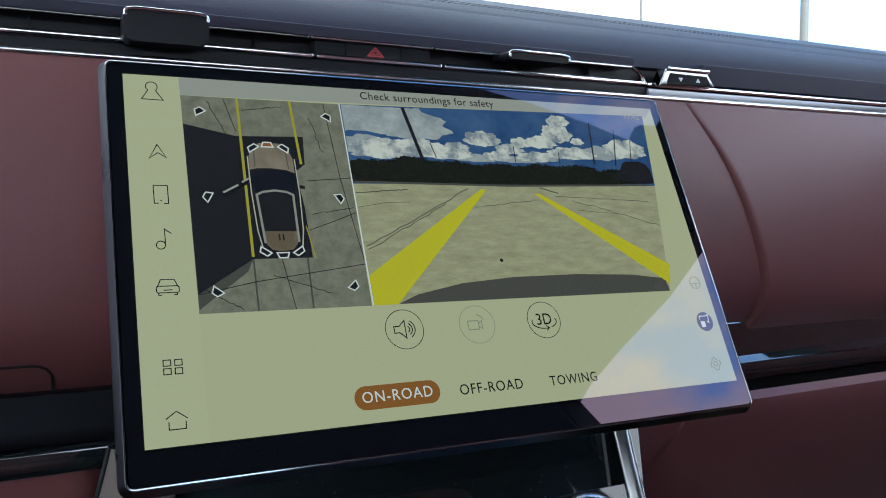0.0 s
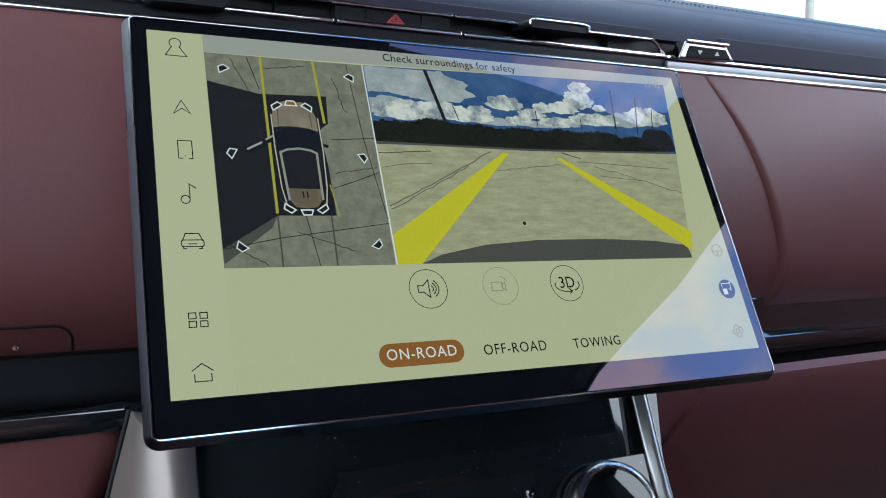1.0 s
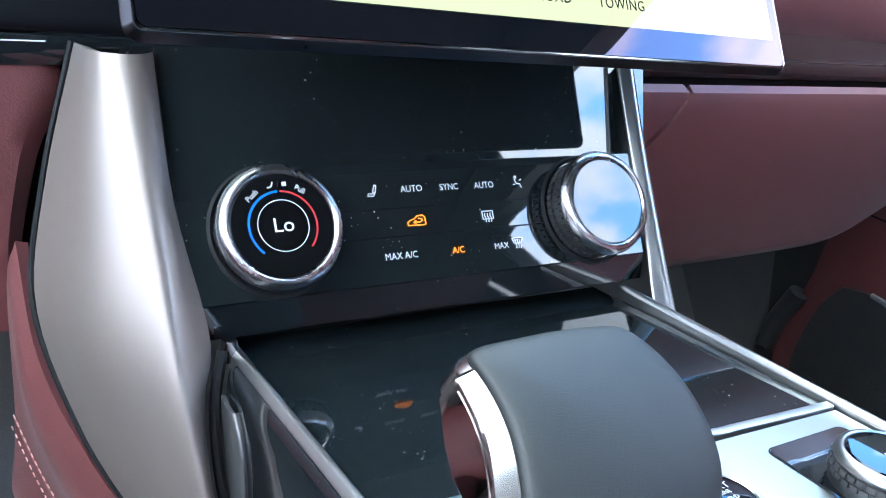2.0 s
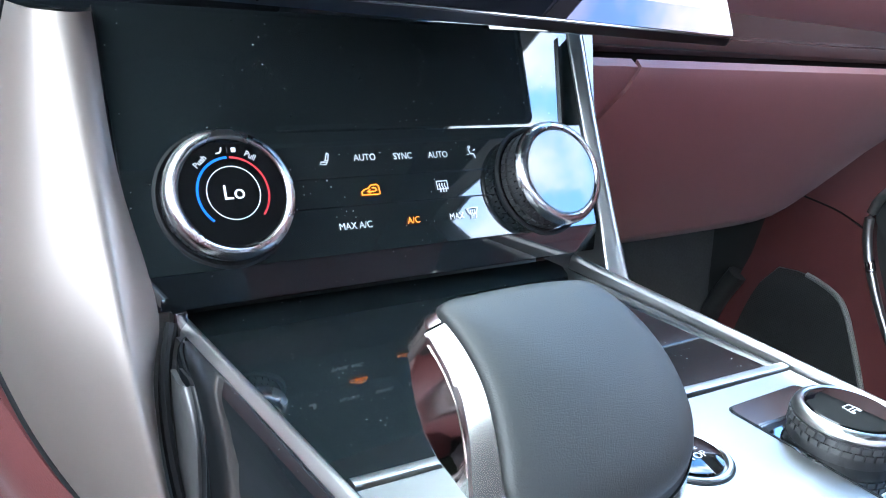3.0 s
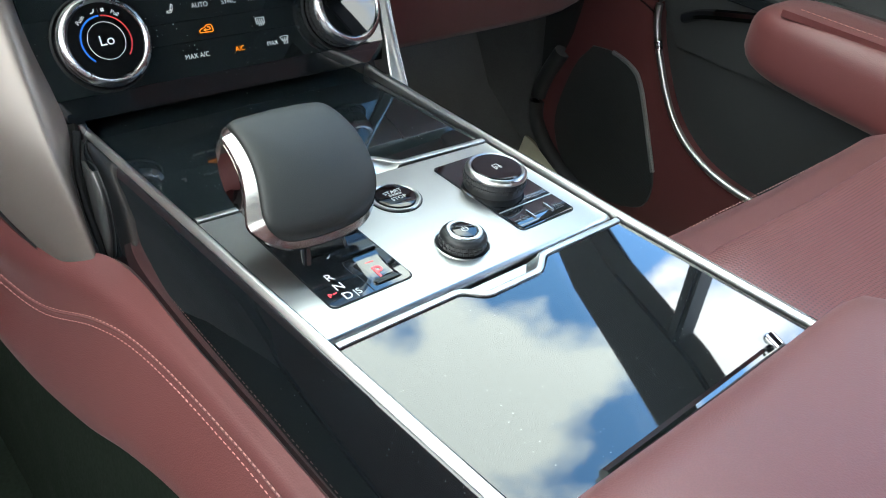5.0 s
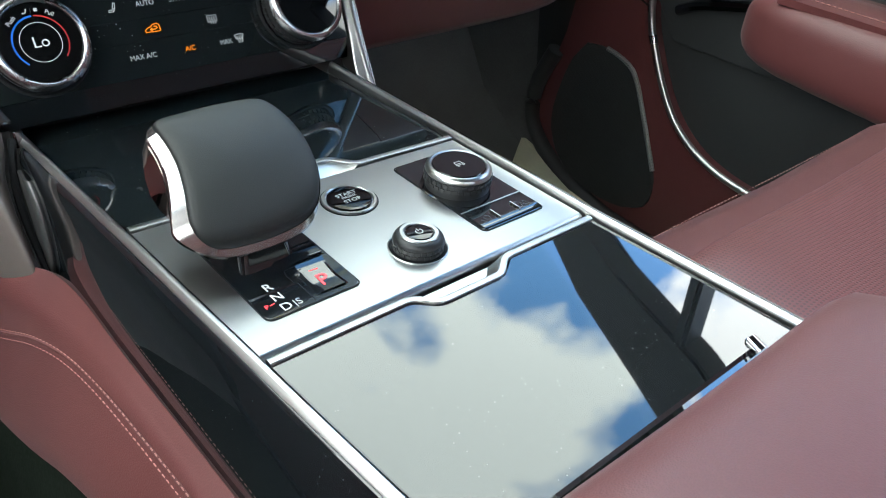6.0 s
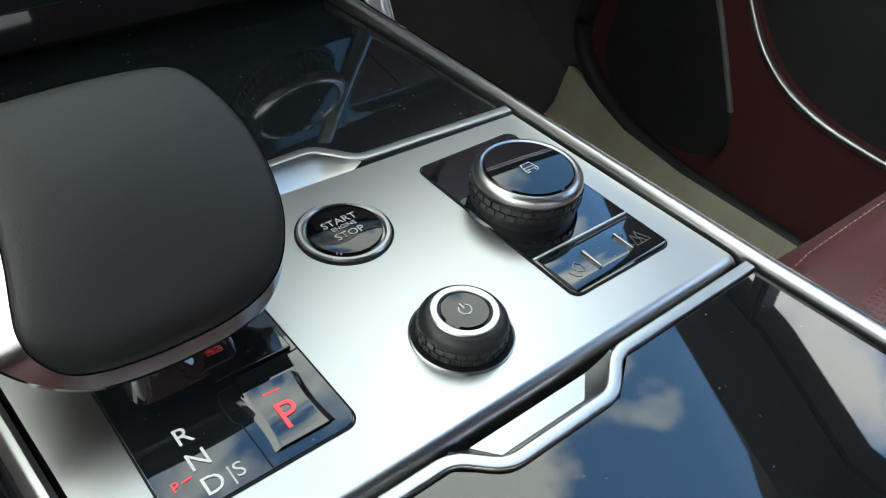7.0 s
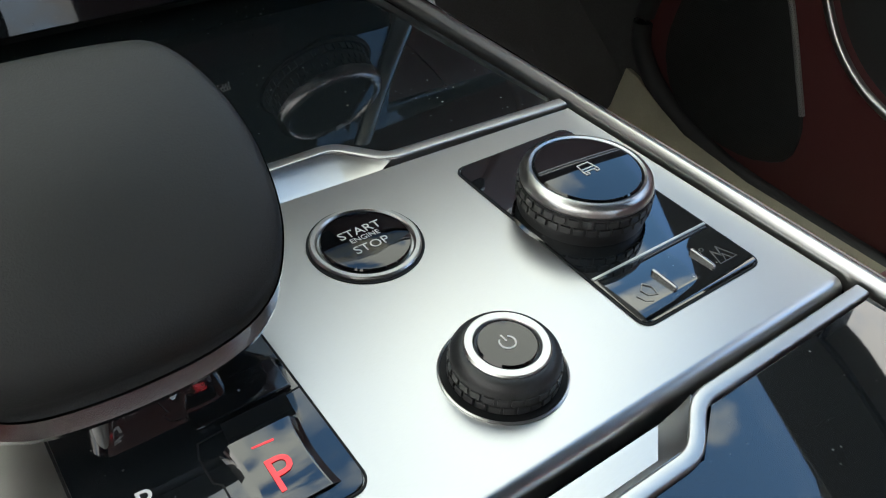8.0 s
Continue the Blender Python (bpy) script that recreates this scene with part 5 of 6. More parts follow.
stitches([(p.x - 0.0008, p.y, p.z + 0.0030) for p in seam], console, THREAD, 0.0027, 0.0016, 0.00038)
stitches([(p.x - 0.0020, p.y, p.z - 0.0032) for p in seam], console, THREAD, 0.0027, 0.0016, 0.00038)
part("seam_groove", tube([(p.x + 0.0002, p.y, p.z) for p in seam], 0.0012, 8), LEATHER, console, "raised leather piping between the seams")
part("carpet_side", sheet([[(-0.130, y, 0.30), (-0.150, y, 0.16), (-0.158, y, 0.0)] for y in (0.55, 0.3, 0.1, -0.1, -0.4)], 0.01, None, (1, 0, 0)), CARPET, console, "dark carpet on the tunnel side")
part("leather_flank", sheet([[(0.138 - 0.02 * y, y, 0.36), (0.150 - 0.02 * y, y, 0.33), (0.158 - 0.02 * y, y, 0.24)] for y in ys], 0.006, None, (-1, 0, 0)), LEATHER, console, "maroon leather flank on the passenger side")

FRONT_LID = [(xl(0.272) + 0.0040, 0.272), (xr(0.272) - 0.0040, 0.272), (xr(0.12) - 0.0040, 0.1205), (0.0490, 0.1240), (0.0365, 0.1380), (-0.0016, 0.1380), (-0.0132, 0.1245), (xl(0.12) + 0.0040, 0.1280)]
REAR_LID = [(xl(0) + 0.0040, 0.0004), (-0.0090, 0.0002), (0.0022, -0.0098), (0.0430, -0.0098), (0.0555, 0.0002), (xr(0) - 0.0040, 0.0004), (xr(-0.13) - 0.0040, -0.1300), (xl(-0.13) + 0.0040, -0.1300)]
for shape, z, sag, mat, lb in ((FRONT_LID, 0.4195, -1.5, GLOSS_DUSTY, "dusty black gloss console lid below the climate panel"), (REAR_LID, 0.4200, 0.0, GLOSS, "mirror-like black gloss console lid behind the gear selector")):
    lid = thing("console_lid", lb, "lid", None, "console lids")
    sink = pose(0, 0.1262, z, sag) @ pose(0, -0.1262, -z)
    part("panel", moved(prism(shape, z - 0.005, z, 0.0006), sink), mat, lid, "black gloss panel")
    part("seal", moved(prism(shape, z - 0.009, z - 0.0052), sink), MATT_BLACK, lid, "matt black seal")

# ---- control panel on the console ----
deck = thing("control_panel", "satin silver console plate with gear gate and driving mode panel", "control panel", pose(0, 0, 0.42))
Y0, Y1 = 0.0068, 0.1175
bm = prism([(xl(Y0) + 0.0042, Y0), (xr(Y0) - 0.0042, Y0), (xr(Y1) - 0.0042, 0.1150), (xl(Y1) + 0.0042, 0.1225)], -0.012, 0.0, 0.0)
rim = [e for e in bm.edges if all(abs(v.co.y - Y0) < 1e-5 and v.co.z > -0.001 for v in e.verts)]
bmesh.ops.bevel(bm, geom=rim, offset=0.0038, segments=5, affect="EDGES", profile=0.5)
part("plate", bm, SATIN, deck, "satin silver plate with a rolled rear edge")

# bars with finger pulls at both lids
def pull_bar(base, mid, out, x0, xa, xb, xc, xd, x1, w, z, name, label):
    """A silver bar from rail to rail that steps aside round a finger pull."""
    pts = [(x0, base[0]), (xa, mid), (xb, out), (xc, out), (xd, mid), (x1, base[1])]
    path = [pts[0]]
    for i in (1, 2, 3, 4):
        c, p0, p1 = Vector(pts[i]), Vector(pts[i - 1]), Vector(pts[i + 1])
        r = min(0.0042, 0.45 * (p0 - c).length, 0.45 * (p1 - c).length)
        q0, q1 = c + (p0 - c).normalized() * r, c + (p1 - c).normalized() * r
        path += [tuple(q0 * (1 - t) ** 2 + c * 2 * t * (1 - t) + q1 * t * t) for t in (0.0, 0.2, 0.4, 0.6, 0.8, 1.0)]
    path.append(pts[5])
    bm = bmesh.new()
    rings = []
    p = [Vector(q) for q in path]
    for i, c in enumerate(p):
        d = (p[min(i + 1, len(p) - 1)] - p[max(i - 1, 0)]).normalized()
        n = Vector((-d.y, d.x))
        rings.append([(c.x + n.x * a, c.y + n.y * a, z + b) for a, b in ((-w / 2, -0.008), (-w / 2, -0.0008), (-w / 2 + 0.0002, -0.0003), (-w / 2 + 0.0007, 0.0), (w / 2 - 0.0007, 0.0), (w / 2 - 0.0002, -0.0003), (w / 2, -0.0008), (w / 2, -0.008))])
    loft(rings, bm)
    return part(name, bm, SATIN, deck, label)


pull_bar((0.1255, 0.1180), 0.1215, 0.1352, xl(0.12) + 0.0042, -0.012, -0.001, 0.0355, 0.0475, xr(0.12) - 0.0042, 0.0046, 0.0016, "front_bar", "silver bar with a finger pull")
def cup(top, floor, z0, z1, name, label):
    """A finger pull: walls that slope from the bar's inner edge down to a smaller floor, open towards the plate."""
    bm = bmesh.new()
    rows = [[(x, y, z0) for x, y in top], [(a[0] * 0.72 + b[0] * 0.28, a[1] * 0.72 + b[1] * 0.28, z0 * 0.55 + z1 * 0.45) for a, b in zip(top, floor)], [(x, y, z1) for x, y in floor]]
    sheet(rows, 0.0008, bm, (0, 0, -1))
    base = prism(floor, z1 - 0.001, z1 + 0.0002, 0.0)
    part(name, bm, SATIN, deck, label, 50)
    return part("pull_floor", base, SATIN, deck, "smooth silver floor of the finger pull")


cup([(-0.0115, 0.1200), (-0.0010, 0.1331), (0.0350, 0.1331), (0.0470, 0.1192)], [(-0.0040, 0.1194), (0.0005, 0.1226), (0.0325, 0.1226), (0.0345, 0.1188)], 0.0012, -0.0046, "pull_wall", "sloping silver wall of the finger pull")
part("shadow_gap", prism([(xl(0.118) + 0.0042, 0.1226), (xr(0.118) - 0.0042, 0.1151), (xr(0.12) - 0.0042, 0.1170), (xl(0.12) + 0.0042, 0.1240)], -0.012, -0.0062), MATT_BLACK, deck)
pull_bar((0.0026, 0.0026), 0.0024, -0.0074, xl(0) + 0.0042, -0.0075, 0.0030, 0.0420, 0.0540, xr(0) - 0.0042, 0.0042, 0.0014, "rear_bar", "silver bar with a finger pull")
cup([(-0.0070, 0.0042), (0.0040, -0.0053), (0.0412, -0.0053), (0.0535, 0.0042)], [(0.0005, 0.0042), (0.0060, -0.0024), (0.0368, -0.0024), (0.0440, 0.0042)], 0.0010, -0.0036, "pull_wall", "chiselled silver wall of the finger pull")
part("shadow_gap", prism([(xl(0) + 0.0042, 0.0067), (xr(0) - 0.0042, 0.0067), (xr(0) - 0.0042, 0.0010), (xl(0) + 0.0042, 0.0010)], -0.014, -0.0085), MATT_BLACK, deck)

# gear gate
gate = part("gear_gate", prism(rrect(-0.0690, 0.0256, -0.0192, 0.1035, 0.0034), -0.002, 0.0006, 0.0005), GLOSS, deck, "black gloss gear gate with lit letters")
part("gate_rim", stroke(rrect(-0.0694, 0.0252, -0.0188, 0.1039, 0.0037), 0.0006, -0.002, 0.00035, True), MATT_BLACK, gate)
part("groove", stroke([(-0.0452, 0.0500), (-0.0440, 0.0535), (-0.0290, 0.0545), (-0.0192, 0.0556)], 0.0004, 0.0003, 0.0007), MATT_BLACK, gate)
part("groove", stroke([(-0.0438, 0.0256), (-0.0438, 0.0415), (-0.0452, 0.0430), (-0.0452, 0.0500)], 0.0004, 0.0003, 0.0007), MATT_BLACK, gate)
pk = bmesh.new()
# raised key: straight front and rear edges, flanks scooped in towards the base
rows = []
for k in range(11):
    t = k / 10
    y = 0.0292 + 0.0190 * t
    z = 0.0010 + 0.0014 * t ** 1.6 + 0.0004 * (2 * t - 1) ** 2
    c, w = -0.0325, 0.0071 - 0.0007 * math.sin(math.pi * t)
    half_row = [(w + 0.0026, 0.0002), (w + 0.0016, 0.0004 + 0.15 * z), (w + 0.0006, 0.55 * z + 0.0002), (w, 0.95 * z), (w - 0.0005, z)]
    rows.append([(c - a, y, h) for a, h in half_row] + [(c, y, z)] + [(c + a, y, h) for a, h in half_row[::-1]])
sheet(rows, 0.0012, pk, (0, 0, -1))
part("park_key", pk, GLOSS, gate, "raised black parking key with scooped sides")
tilted = writing("P", 0.0118, 0, 0, 0, RED_LAMP, gate)
tilted.matrix_local = pose(-0.0328, 0.0366, 0.00162, 4.0)
part("park_lamp", stroke([(-0.0356, 0.0452), (-0.0308, 0.0448)], 0.0004, 0.0016, 0.00235), RED_LAMP, gate, "red lit bar")
writing("R", 0.0076, -0.0572, 0.0463, 0.0008, LIT_WHITE, gate)
writing("N", 0.0076, -0.0571, 0.0380, 0.0008, LIT_WHITE, gate)
writing("D", 0.0076, -0.0572, 0.0299, 0.0008, LIT_WHITE, gate)
writing("|S", 0.0062, -0.0513, 0.0300, 0.0008, PRINT, gate)
writing("P", 0.0040, -0.0648, 0.0340, 0.0008, RED_LAMP, gate)
part("park_lamp", stroke([(-0.0630, 0.0344), (-0.0606, 0.0347)], 0.0004, 0.0006, 0.0009), RED_LAMP, gate, "red lit bar")
part("hinge_slope", sheet([[(x, 0.0492, 0.0006), (x, 0.0515, 0.0012), (x, 0.0542, 0.0026)] for x in (-0.0385, -0.0330, -0.0270, -0.0232)], 0.0006, None, (0, 0, -1)), GLOSS, gate, "sloping gloss hinge behind the parking key")
part("gate_step", block((-0.0430, 0.0560, 0.0004), (-0.0206, 0.0660, 0.0022), 0.0006), GLOSS, gate, "raised gloss step under the lever")

# start button
st = thing("start_button", "round black START ENGINE STOP button in a silver ring", "button", pose(0.0201, 0.0905, 0.42))
part("groove_ring", lathe([(0.0162, 0.0), (0.0162, 0.0003), (0.0154, 0.0003), (0.0154, 0.0)]), MATT_BLACK, st)
part("ring", lathe([(0.0154, 0.0), (0.0154, 0.0009), (0.0149, 0.0014), (0.0138, 0.0014), (0.0133, 0.0009), (0.0131, -0.001)], n=64), SATIN, st, "bright silver ring")
part("cap", lathe([(0.0126, 0.0), (0.0126, 0.0012), (0.0122, 0.0017), (0.0090, 0.0021), (0.0, 0.0023)], n=64), GLASS_BLACK, st, "domed black cap")
writing("START", 0.0043, 0.0002, 0.0034, 0.00235, PRINT, st, squash=1.05)
writing("ENGINE", 0.0026, 0.0, 0.0003, 0.00240, PRINT, st, squash=1.0)
writing("STOP", 0.0043, -0.0002, -0.0036, 0.00235, PRINT, st, squash=1.05)


def brick_knurl(r, z0, z1, rows, count, depth=0.0006):
    kn = bmesh.new()
    h = (z1 - z0) / rows
    for k in range(rows):
        for i in range(count):
            a = 2 * math.pi * (i + 0.5 * (k % 2)) / count
            w = math.pi * r / count * 0.78
            n0 = len(kn.verts)
            block((r - 0.0003, -w, z0 + k * h + h * 0.12), (r + depth, w, z0 + (k + 1) * h - h * 0.12), 0, kn)
            rot = Matrix.Rotation(a, 4, "Z")
            kn.verts.ensure_lookup_table()
            for v in kn.verts[n0:]:
                v.co = rot @ v.co
    return kn


# volume knob
vk = thing("volume_knob", "small black knurled volume knob with a silver ring", "knob", pose(0.0226, 0.0340, 0.42))
part("seat_ring", lathe([(0.0156, 0.0), (0.0156, 0.0004), (0.0152, 0.0006), (0.0150, 0.0005), (0.0150, 0.0)], n=72), SATIN, vk, "thin bright base ring")
part("gap_ring", lathe([(0.0151, 0.0), (0.0151, 0.0002), (0.0138, 0.0002), (0.0120, 0.0)], n=64), MATT_BLACK, vk, "dark gap round the base")
part("body", lathe([(0.0127, -0.001), (0.0129, 0.0030), (0.0131, 0.0056), (0.0127, 0.0070), (0.0117, 0.0083), (0.0104, 0.0090), (0.0, 0.0090)], n=64), RUBBER, vk, "tapered black body")
part("knurling", brick_knurl(0.0127, 0.0006, 0.0056, 2, 26, 0.0007), KNURL_LIT, vk, "raised brick-pattern knurling", 0)["kind"] = "stuff"
part("ring", lathe([(0.0102, 0.0088), (0.0102, 0.0093), (0.0098, 0.0097), (0.0080, 0.0097), (0.0076, 0.0092), (0.0074, 0.0080)], n=56), SATIN, vk, "silver ring")
cap = part("cap", lathe([(0.0073, 0.0085), (0.0073, 0.0092), (0.0068, 0.0097), (0.0, 0.0099)], n=48), GLASS_BLACK, vk, "small domed black cap")
part("power_symbol", stroke(arc(0, 0, 0.0019, 125, 415, 20), 0.0004, 0.0098, 0.01005), PRINT, cap)
part("power_symbol", stroke([(0, 0.0004), (0, 0.0026)], 0.0004, 0.0098, 0.01005), PRINT, cap)

# driving mode dial
tp = part("mode_panel", prism(rrect(0.0618, 0.0255, 0.1070, 0.1050, 0.0030), -0.002, 0.0006, 0.0005), GLOSS, deck, "black gloss panel round the driving mode dial")
part("panel_rim", stroke(rrect(0.0614, 0.0251, 0.1074, 0.1054, 0.0033), 0.0006, -0.002, 0.00035, True), MATT_BLACK, tp)
part("groove", stroke([(0.0620, 0.0450), (0.1068, 0.0450)], 0.0007, 0.0003, 0.00095), SATIN, tp, "fine silver line above the keys")
part("rocker_key", loft([[(x, y, z) for y, z in ((0.0262, -0.0005), (0.0262, 0.0008), (0.0272, 0.0014), (0.0300, 0.0016), (0.0380, 0.0013), (0.0425, 0.0009), (0.0442, 0.0007), (0.0442, -0.0005))] for x in (0.0628, 0.1060)]), GLOSS, tp, "black gloss rocker key with two ridges", 50)
for x, y in ((0.0771, 0.0338), (0.0926, 0.0340)):
    part("key_ridge", prism(rrect(x - 0.0006, y - 0.0044, x + 0.0006, y + 0.0044, 0.0005, 3), 0.0008, 0.0026, 0.0003), DARK_CHROME, tp, "raised bright ridge")
hill = bmesh.new()
for pts, closed in (([(0.0665, 0.0336), (0.0672, 0.0310), (0.0690, 0.0300)], False), ([(0.0690, 0.0345), (0.0712, 0.0362), (0.0726, 0.0340), (0.0718, 0.0312), (0.0694, 0.0322)], True)):
    stroke(pts, 0.0003, 0.0010, 0.0017, closed, hill)
part("hill_symbol", hill, PRINT_DIM, tp)
peak = bmesh.new()
for pts, closed in (([(0.0955, 0.0300), (0.0972, 0.0350), (0.0985, 0.0325), (0.1000, 0.0356), (0.1022, 0.0300)], True), ([(0.0978, 0.0300), (0.0992, 0.0326), (0.1003, 0.0302)], False)):
    stroke(pts, 0.0003, 0.0010, 0.0017, closed, peak)
part("peak_symbol", peak, PRINT_DIM, tp)
writing("LO", 0.0020, 0.0950, 0.0368, 0.0016, PRINT_DIM, tp)
mk = thing("mode_dial", "large black knurled driving mode dial with a broad silver ring", "knob", pose(0.0820, 0.0708, 0.4194))
part("foot", lathe([(0.0216, 0.0), (0.0216, 0.0008), (0.0206, 0.0012), (0.0200, 0.0)], n=72), GLOSS, mk, "black gloss foot")
part("body", lathe([(0.0188, -0.001), (0.0188, 0.0045), (0.0192, 0.0060), (0.0192, 0.0100), (0.0187, 0.0112), (0.0, 0.0112)], n=72), RUBBER, mk, "black body")
part("knurling", brick_knurl(0.0190, 0.0050, 0.0104, 2, 34, 0.0008), KNURL_LIT, mk, "raised brick-pattern knurling", 0)["kind"] = "stuff"
part("ring", lathe([(0.0190, 0.0106), (0.0194, 0.0115), (0.0190, 0.0130), (0.0180, 0.0142), (0.0168, 0.0146), (0.0160, 0.0143), (0.0157, 0.0134)], n=72), SATIN, mk, "broad satin silver ring")
mc = part("cap", lathe([(0.0156, 0.0128), (0.0156, 0.0141), (0.0151, 0.0146), (0.0, 0.0148)], n=64), GLASS_BLACK, mk, "dark glass top")
sym = bmesh.new()
for pts, closed in (([(-0.0030, -0.0014), (-0.0024, 0.0020), (0.0016, 0.0020), (0.0022, -0.0014)], True), ([(-0.0027, -0.0002), (0.0020, -0.0002)], False), ([(-0.0030, -0.0016), (-0.0028, -0.0026), (-0.0018, -0.0026), (-0.0018, -0.0016)], False), ([(0.0010, -0.0016), (0.0010, -0.0026), (0.0020, -0.0026), (0.0022, -0.0016)], False)):
    stroke(pts, 0.00028, 0.0147, 0.0150, closed, sym)
part("mode_symbol", sym, PRINT, mc)

# ---- gear selector ----
GEAR_METAL = material("silk silver", (0.42, 0.405, 0.395), 0.20, metal=1.0, wear=0.06, wear_scale=30)
gear = thing("gear_selector", "gear selector with a charcoal leather pad in a silver frame", "gear lever")
GC, GU, GN = Vector((-0.0475, 0.0850, 0.4625)), Vector((0, 0.8, 0.6)), Vector((0, -0.6, 0.8))


def closed_spline(pts, n):
    """n points round a smooth closed curve through the flat points."""
    p, k, out = [Vector(q) for q in pts], len(pts), []
    for i in range(n):
        s = i / n * k
        j, t = int(s), s - int(s)
        a, b, c, d = (p[(j + q) % k] for q in (-1, 0, 1, 2))
        out.append(0.5 * (2 * b + (c - a) * t + (2 * a - 5 * b + 4 * c - d) * t * t + (3 * b - a - 3 * c + d) * t ** 3))
    return out


# the pad's outline: a broad front, waisted on the driver's side, a rounded rear
PAD = closed_spline([(-0.0150, 0.0345), (-0.0228, 0.0343), (-0.0268, 0.0330), (-0.0283, 0.0300), (-0.0280, 0.0258), (-0.0276, 0.0205), (-0.0276, 0.0140), (-0.0282, 0.0060), (-0.0302, -0.0045), (-0.0326, -0.0140),
                     (-0.0336, -0.0195), (-0.0326, -0.0248), (-0.0288, -0.0292), (-0.0220, -0.0320), (-0.0110, -0.0335), (0.0010, -0.0338), (0.0120, -0.0331), (0.0222, -0.0308), (0.0295, -0.0264), (0.0338, -0.0195),
                     (0.0360, -0.0120), (0.0369, -0.0030), (0.0367, 0.0060), (0.0350, 0.0160), (0.0316, 0.0258), (0.0272, 0.0318), (0.0200, 0.0338), (0.0030, 0.0347)], 128)
OUTWARD = []
for k in range(128):
    d = PAD[(k + 1) % 128] - PAD[k - 1]
    OUTWARD.append(Vector((-d.y, d.x)).normalized() * (-1 if PAD[k].dot(Vector((-d.y, d.x))) < 0 else 1))


def on_head(x, u, n):
    """A point of the head: across, along its slope and above its arched back."""
    return GC + Vector((x, 0, 0)) + GU * u + GN * (n + 0.0068 * (1 - (u / 0.036) ** 2) - 0.0016 * (x / 0.034) ** 2)


def between(table, u):
    for (u0, a), (u1, b) in zip(table, table[1:]):
        if u >= u1:
            return b + (a - b) * min(1.0, (u - u1) / (u0 - u1))
    return table[-1][1]


BAND = [(0.034, 0.0026), (0.028, 0.0040), (0.022, 0.0046), (0.014, 0.0046), (0.006, 0.0050), (-0.004, 0.0060), (-0.014, 0.0072), (-0.020, 0.0074), (-0.034, 0.0064)]
FOOT = [(0.034, 0.0020), (0.0285, 0.0038), (0.024, 0.0058), (0.018, 0.0086), (0.012, 0.0104), (0.004, 0.0112), (-0.004, 0.0086), (-0.012, 0.0030), (-0.018, -0.0016), (-0.022, -0.0036), (-0.034, -0.0050)]


def head_ring(side, rear, front):
    """A ring round the pad; each pair gives how far it stands out and how far it drops on that side, the flanks by a table along the head."""
    out = []
    for p, o in zip(PAD, OUTWARD):
        w = (o.x * o.x, o.y * o.y if o.y < 0 else 0.0, o.y * o.y if o.y > 0 else 0.0)
        if p.y > 0.010 and abs(p.x) > 0.022:
            w = (1.0, 0.0, 0.0) if p.y < 0.028 else (0.6, 0.0, 0.4)
        by = between(side[0], p.y) if isinstance(side[0], list) else side[0]
        by = by if p.x < 0 else min(by, 0.0006)
        drop = w[0] * side[1] + w[1] * rear[1] + w[2] * front[1]
        out.append(on_head(p.x, p.y, 0.0) + Vector((math.copysign(w[0], p.x) * by, 0, 0)) + GU * (w[2] * front[0] - w[1] * rear[0]) - GN * drop)
    return out


rings = [head_ring((-0.0006, 0.0040), (0.0008, 0.0068), (-0.0006, 0.0060)), head_ring((0.0, 0.0022), (0.0014, 0.0050), (0.0, 0.0030))]
for k, n in ((0.992, -0.0008), (0.975, 0.0002), (0.94, 0.0010), (0.86, 0.0017), (0.72, 0.0022), (0.52, 0.0026), (0.28, 0.0028), (0.05, 0.0029)):
    roll = max(0.0, (k - 0.86) / 0.132) ** 2 * 0.0034
    rings.append([on_head(p.x * k, p.y * k, n - roll * (o.y * o.y if o.y < 0 else 0.0)) for p, o in zip(PAD, OUTWARD)])
part("pad", loft(rings), PAD_GREY, gear, "charcoal soft leather pad", 60)
loops = [head_ring(*r) for r in (((-0.0008, 0.0042), (0.0006, 0.0072), (-0.0008, 0.0060)), ((0.0003, 0.0016), (0.0020, 0.0044), (0.0003, 0.0036)), ((BAND, 0.0052), (0.0052, 0.0066), (0.0006, 0.0060)), (([(u, a + 0.0006) for u, a in BAND], 0.0064), (0.0057, 0.0077), (0.0008, 0.0070)),
                               ((FOOT, 0.0180), (0.0042, 0.0118), (0.0, 0.0200)), (([(u, a - 0.0006) for u, a in FOOT], 0.0192), (0.0032, 0.0124), (0.0, 0.0206)), ((-0.0040, 0.0212), (-0.0060, 0.0135), (-0.004, 0.0212)))]
part("frame", loft(loops), GEAR_METAL, gear, "polished silver frame", 24)
# a dark mirror let into each flank between the bright band and the foot
SMOKED = material("smoked mirror inset", (0.52, 0.43, 0.42), 0.10, metal=1.0, wear=0.08, wear_scale=60)
for sgn in (-1, 1):
    along = sorted((k for k, p in enumerate(PAD) if p.x * sgn > 0.015 and -0.0120 < p.y < 0.0240), key=lambda k: PAD[k].y)
    rows = [[loops[3][k].lerp(loops[4][k], v) + Vector((sgn * 0.0004, 0, 0)) for k in along] for v in (0.06, 0.35, 0.65, 0.93)]
    part("side_inset", sheet(rows, 0.0014, None, (-sgn, 0, 0)), SMOKED, gear, "dark glossy side inset")
part("neck", loft([[(x + 0.0, y, z) for x, y in rrect(-0.0475 - w, 0.070 - l + o, -0.0475 + w, 0.082 + l + o, 0.004)] for w, l, z, o in ((0.0150, 0.014, 0.4200, 0.004), (0.0130, 0.012, 0.4300, 0.006), (0.0130, 0.012, 0.4460, 0.010))]), GLOSS, gear, "short black neck")

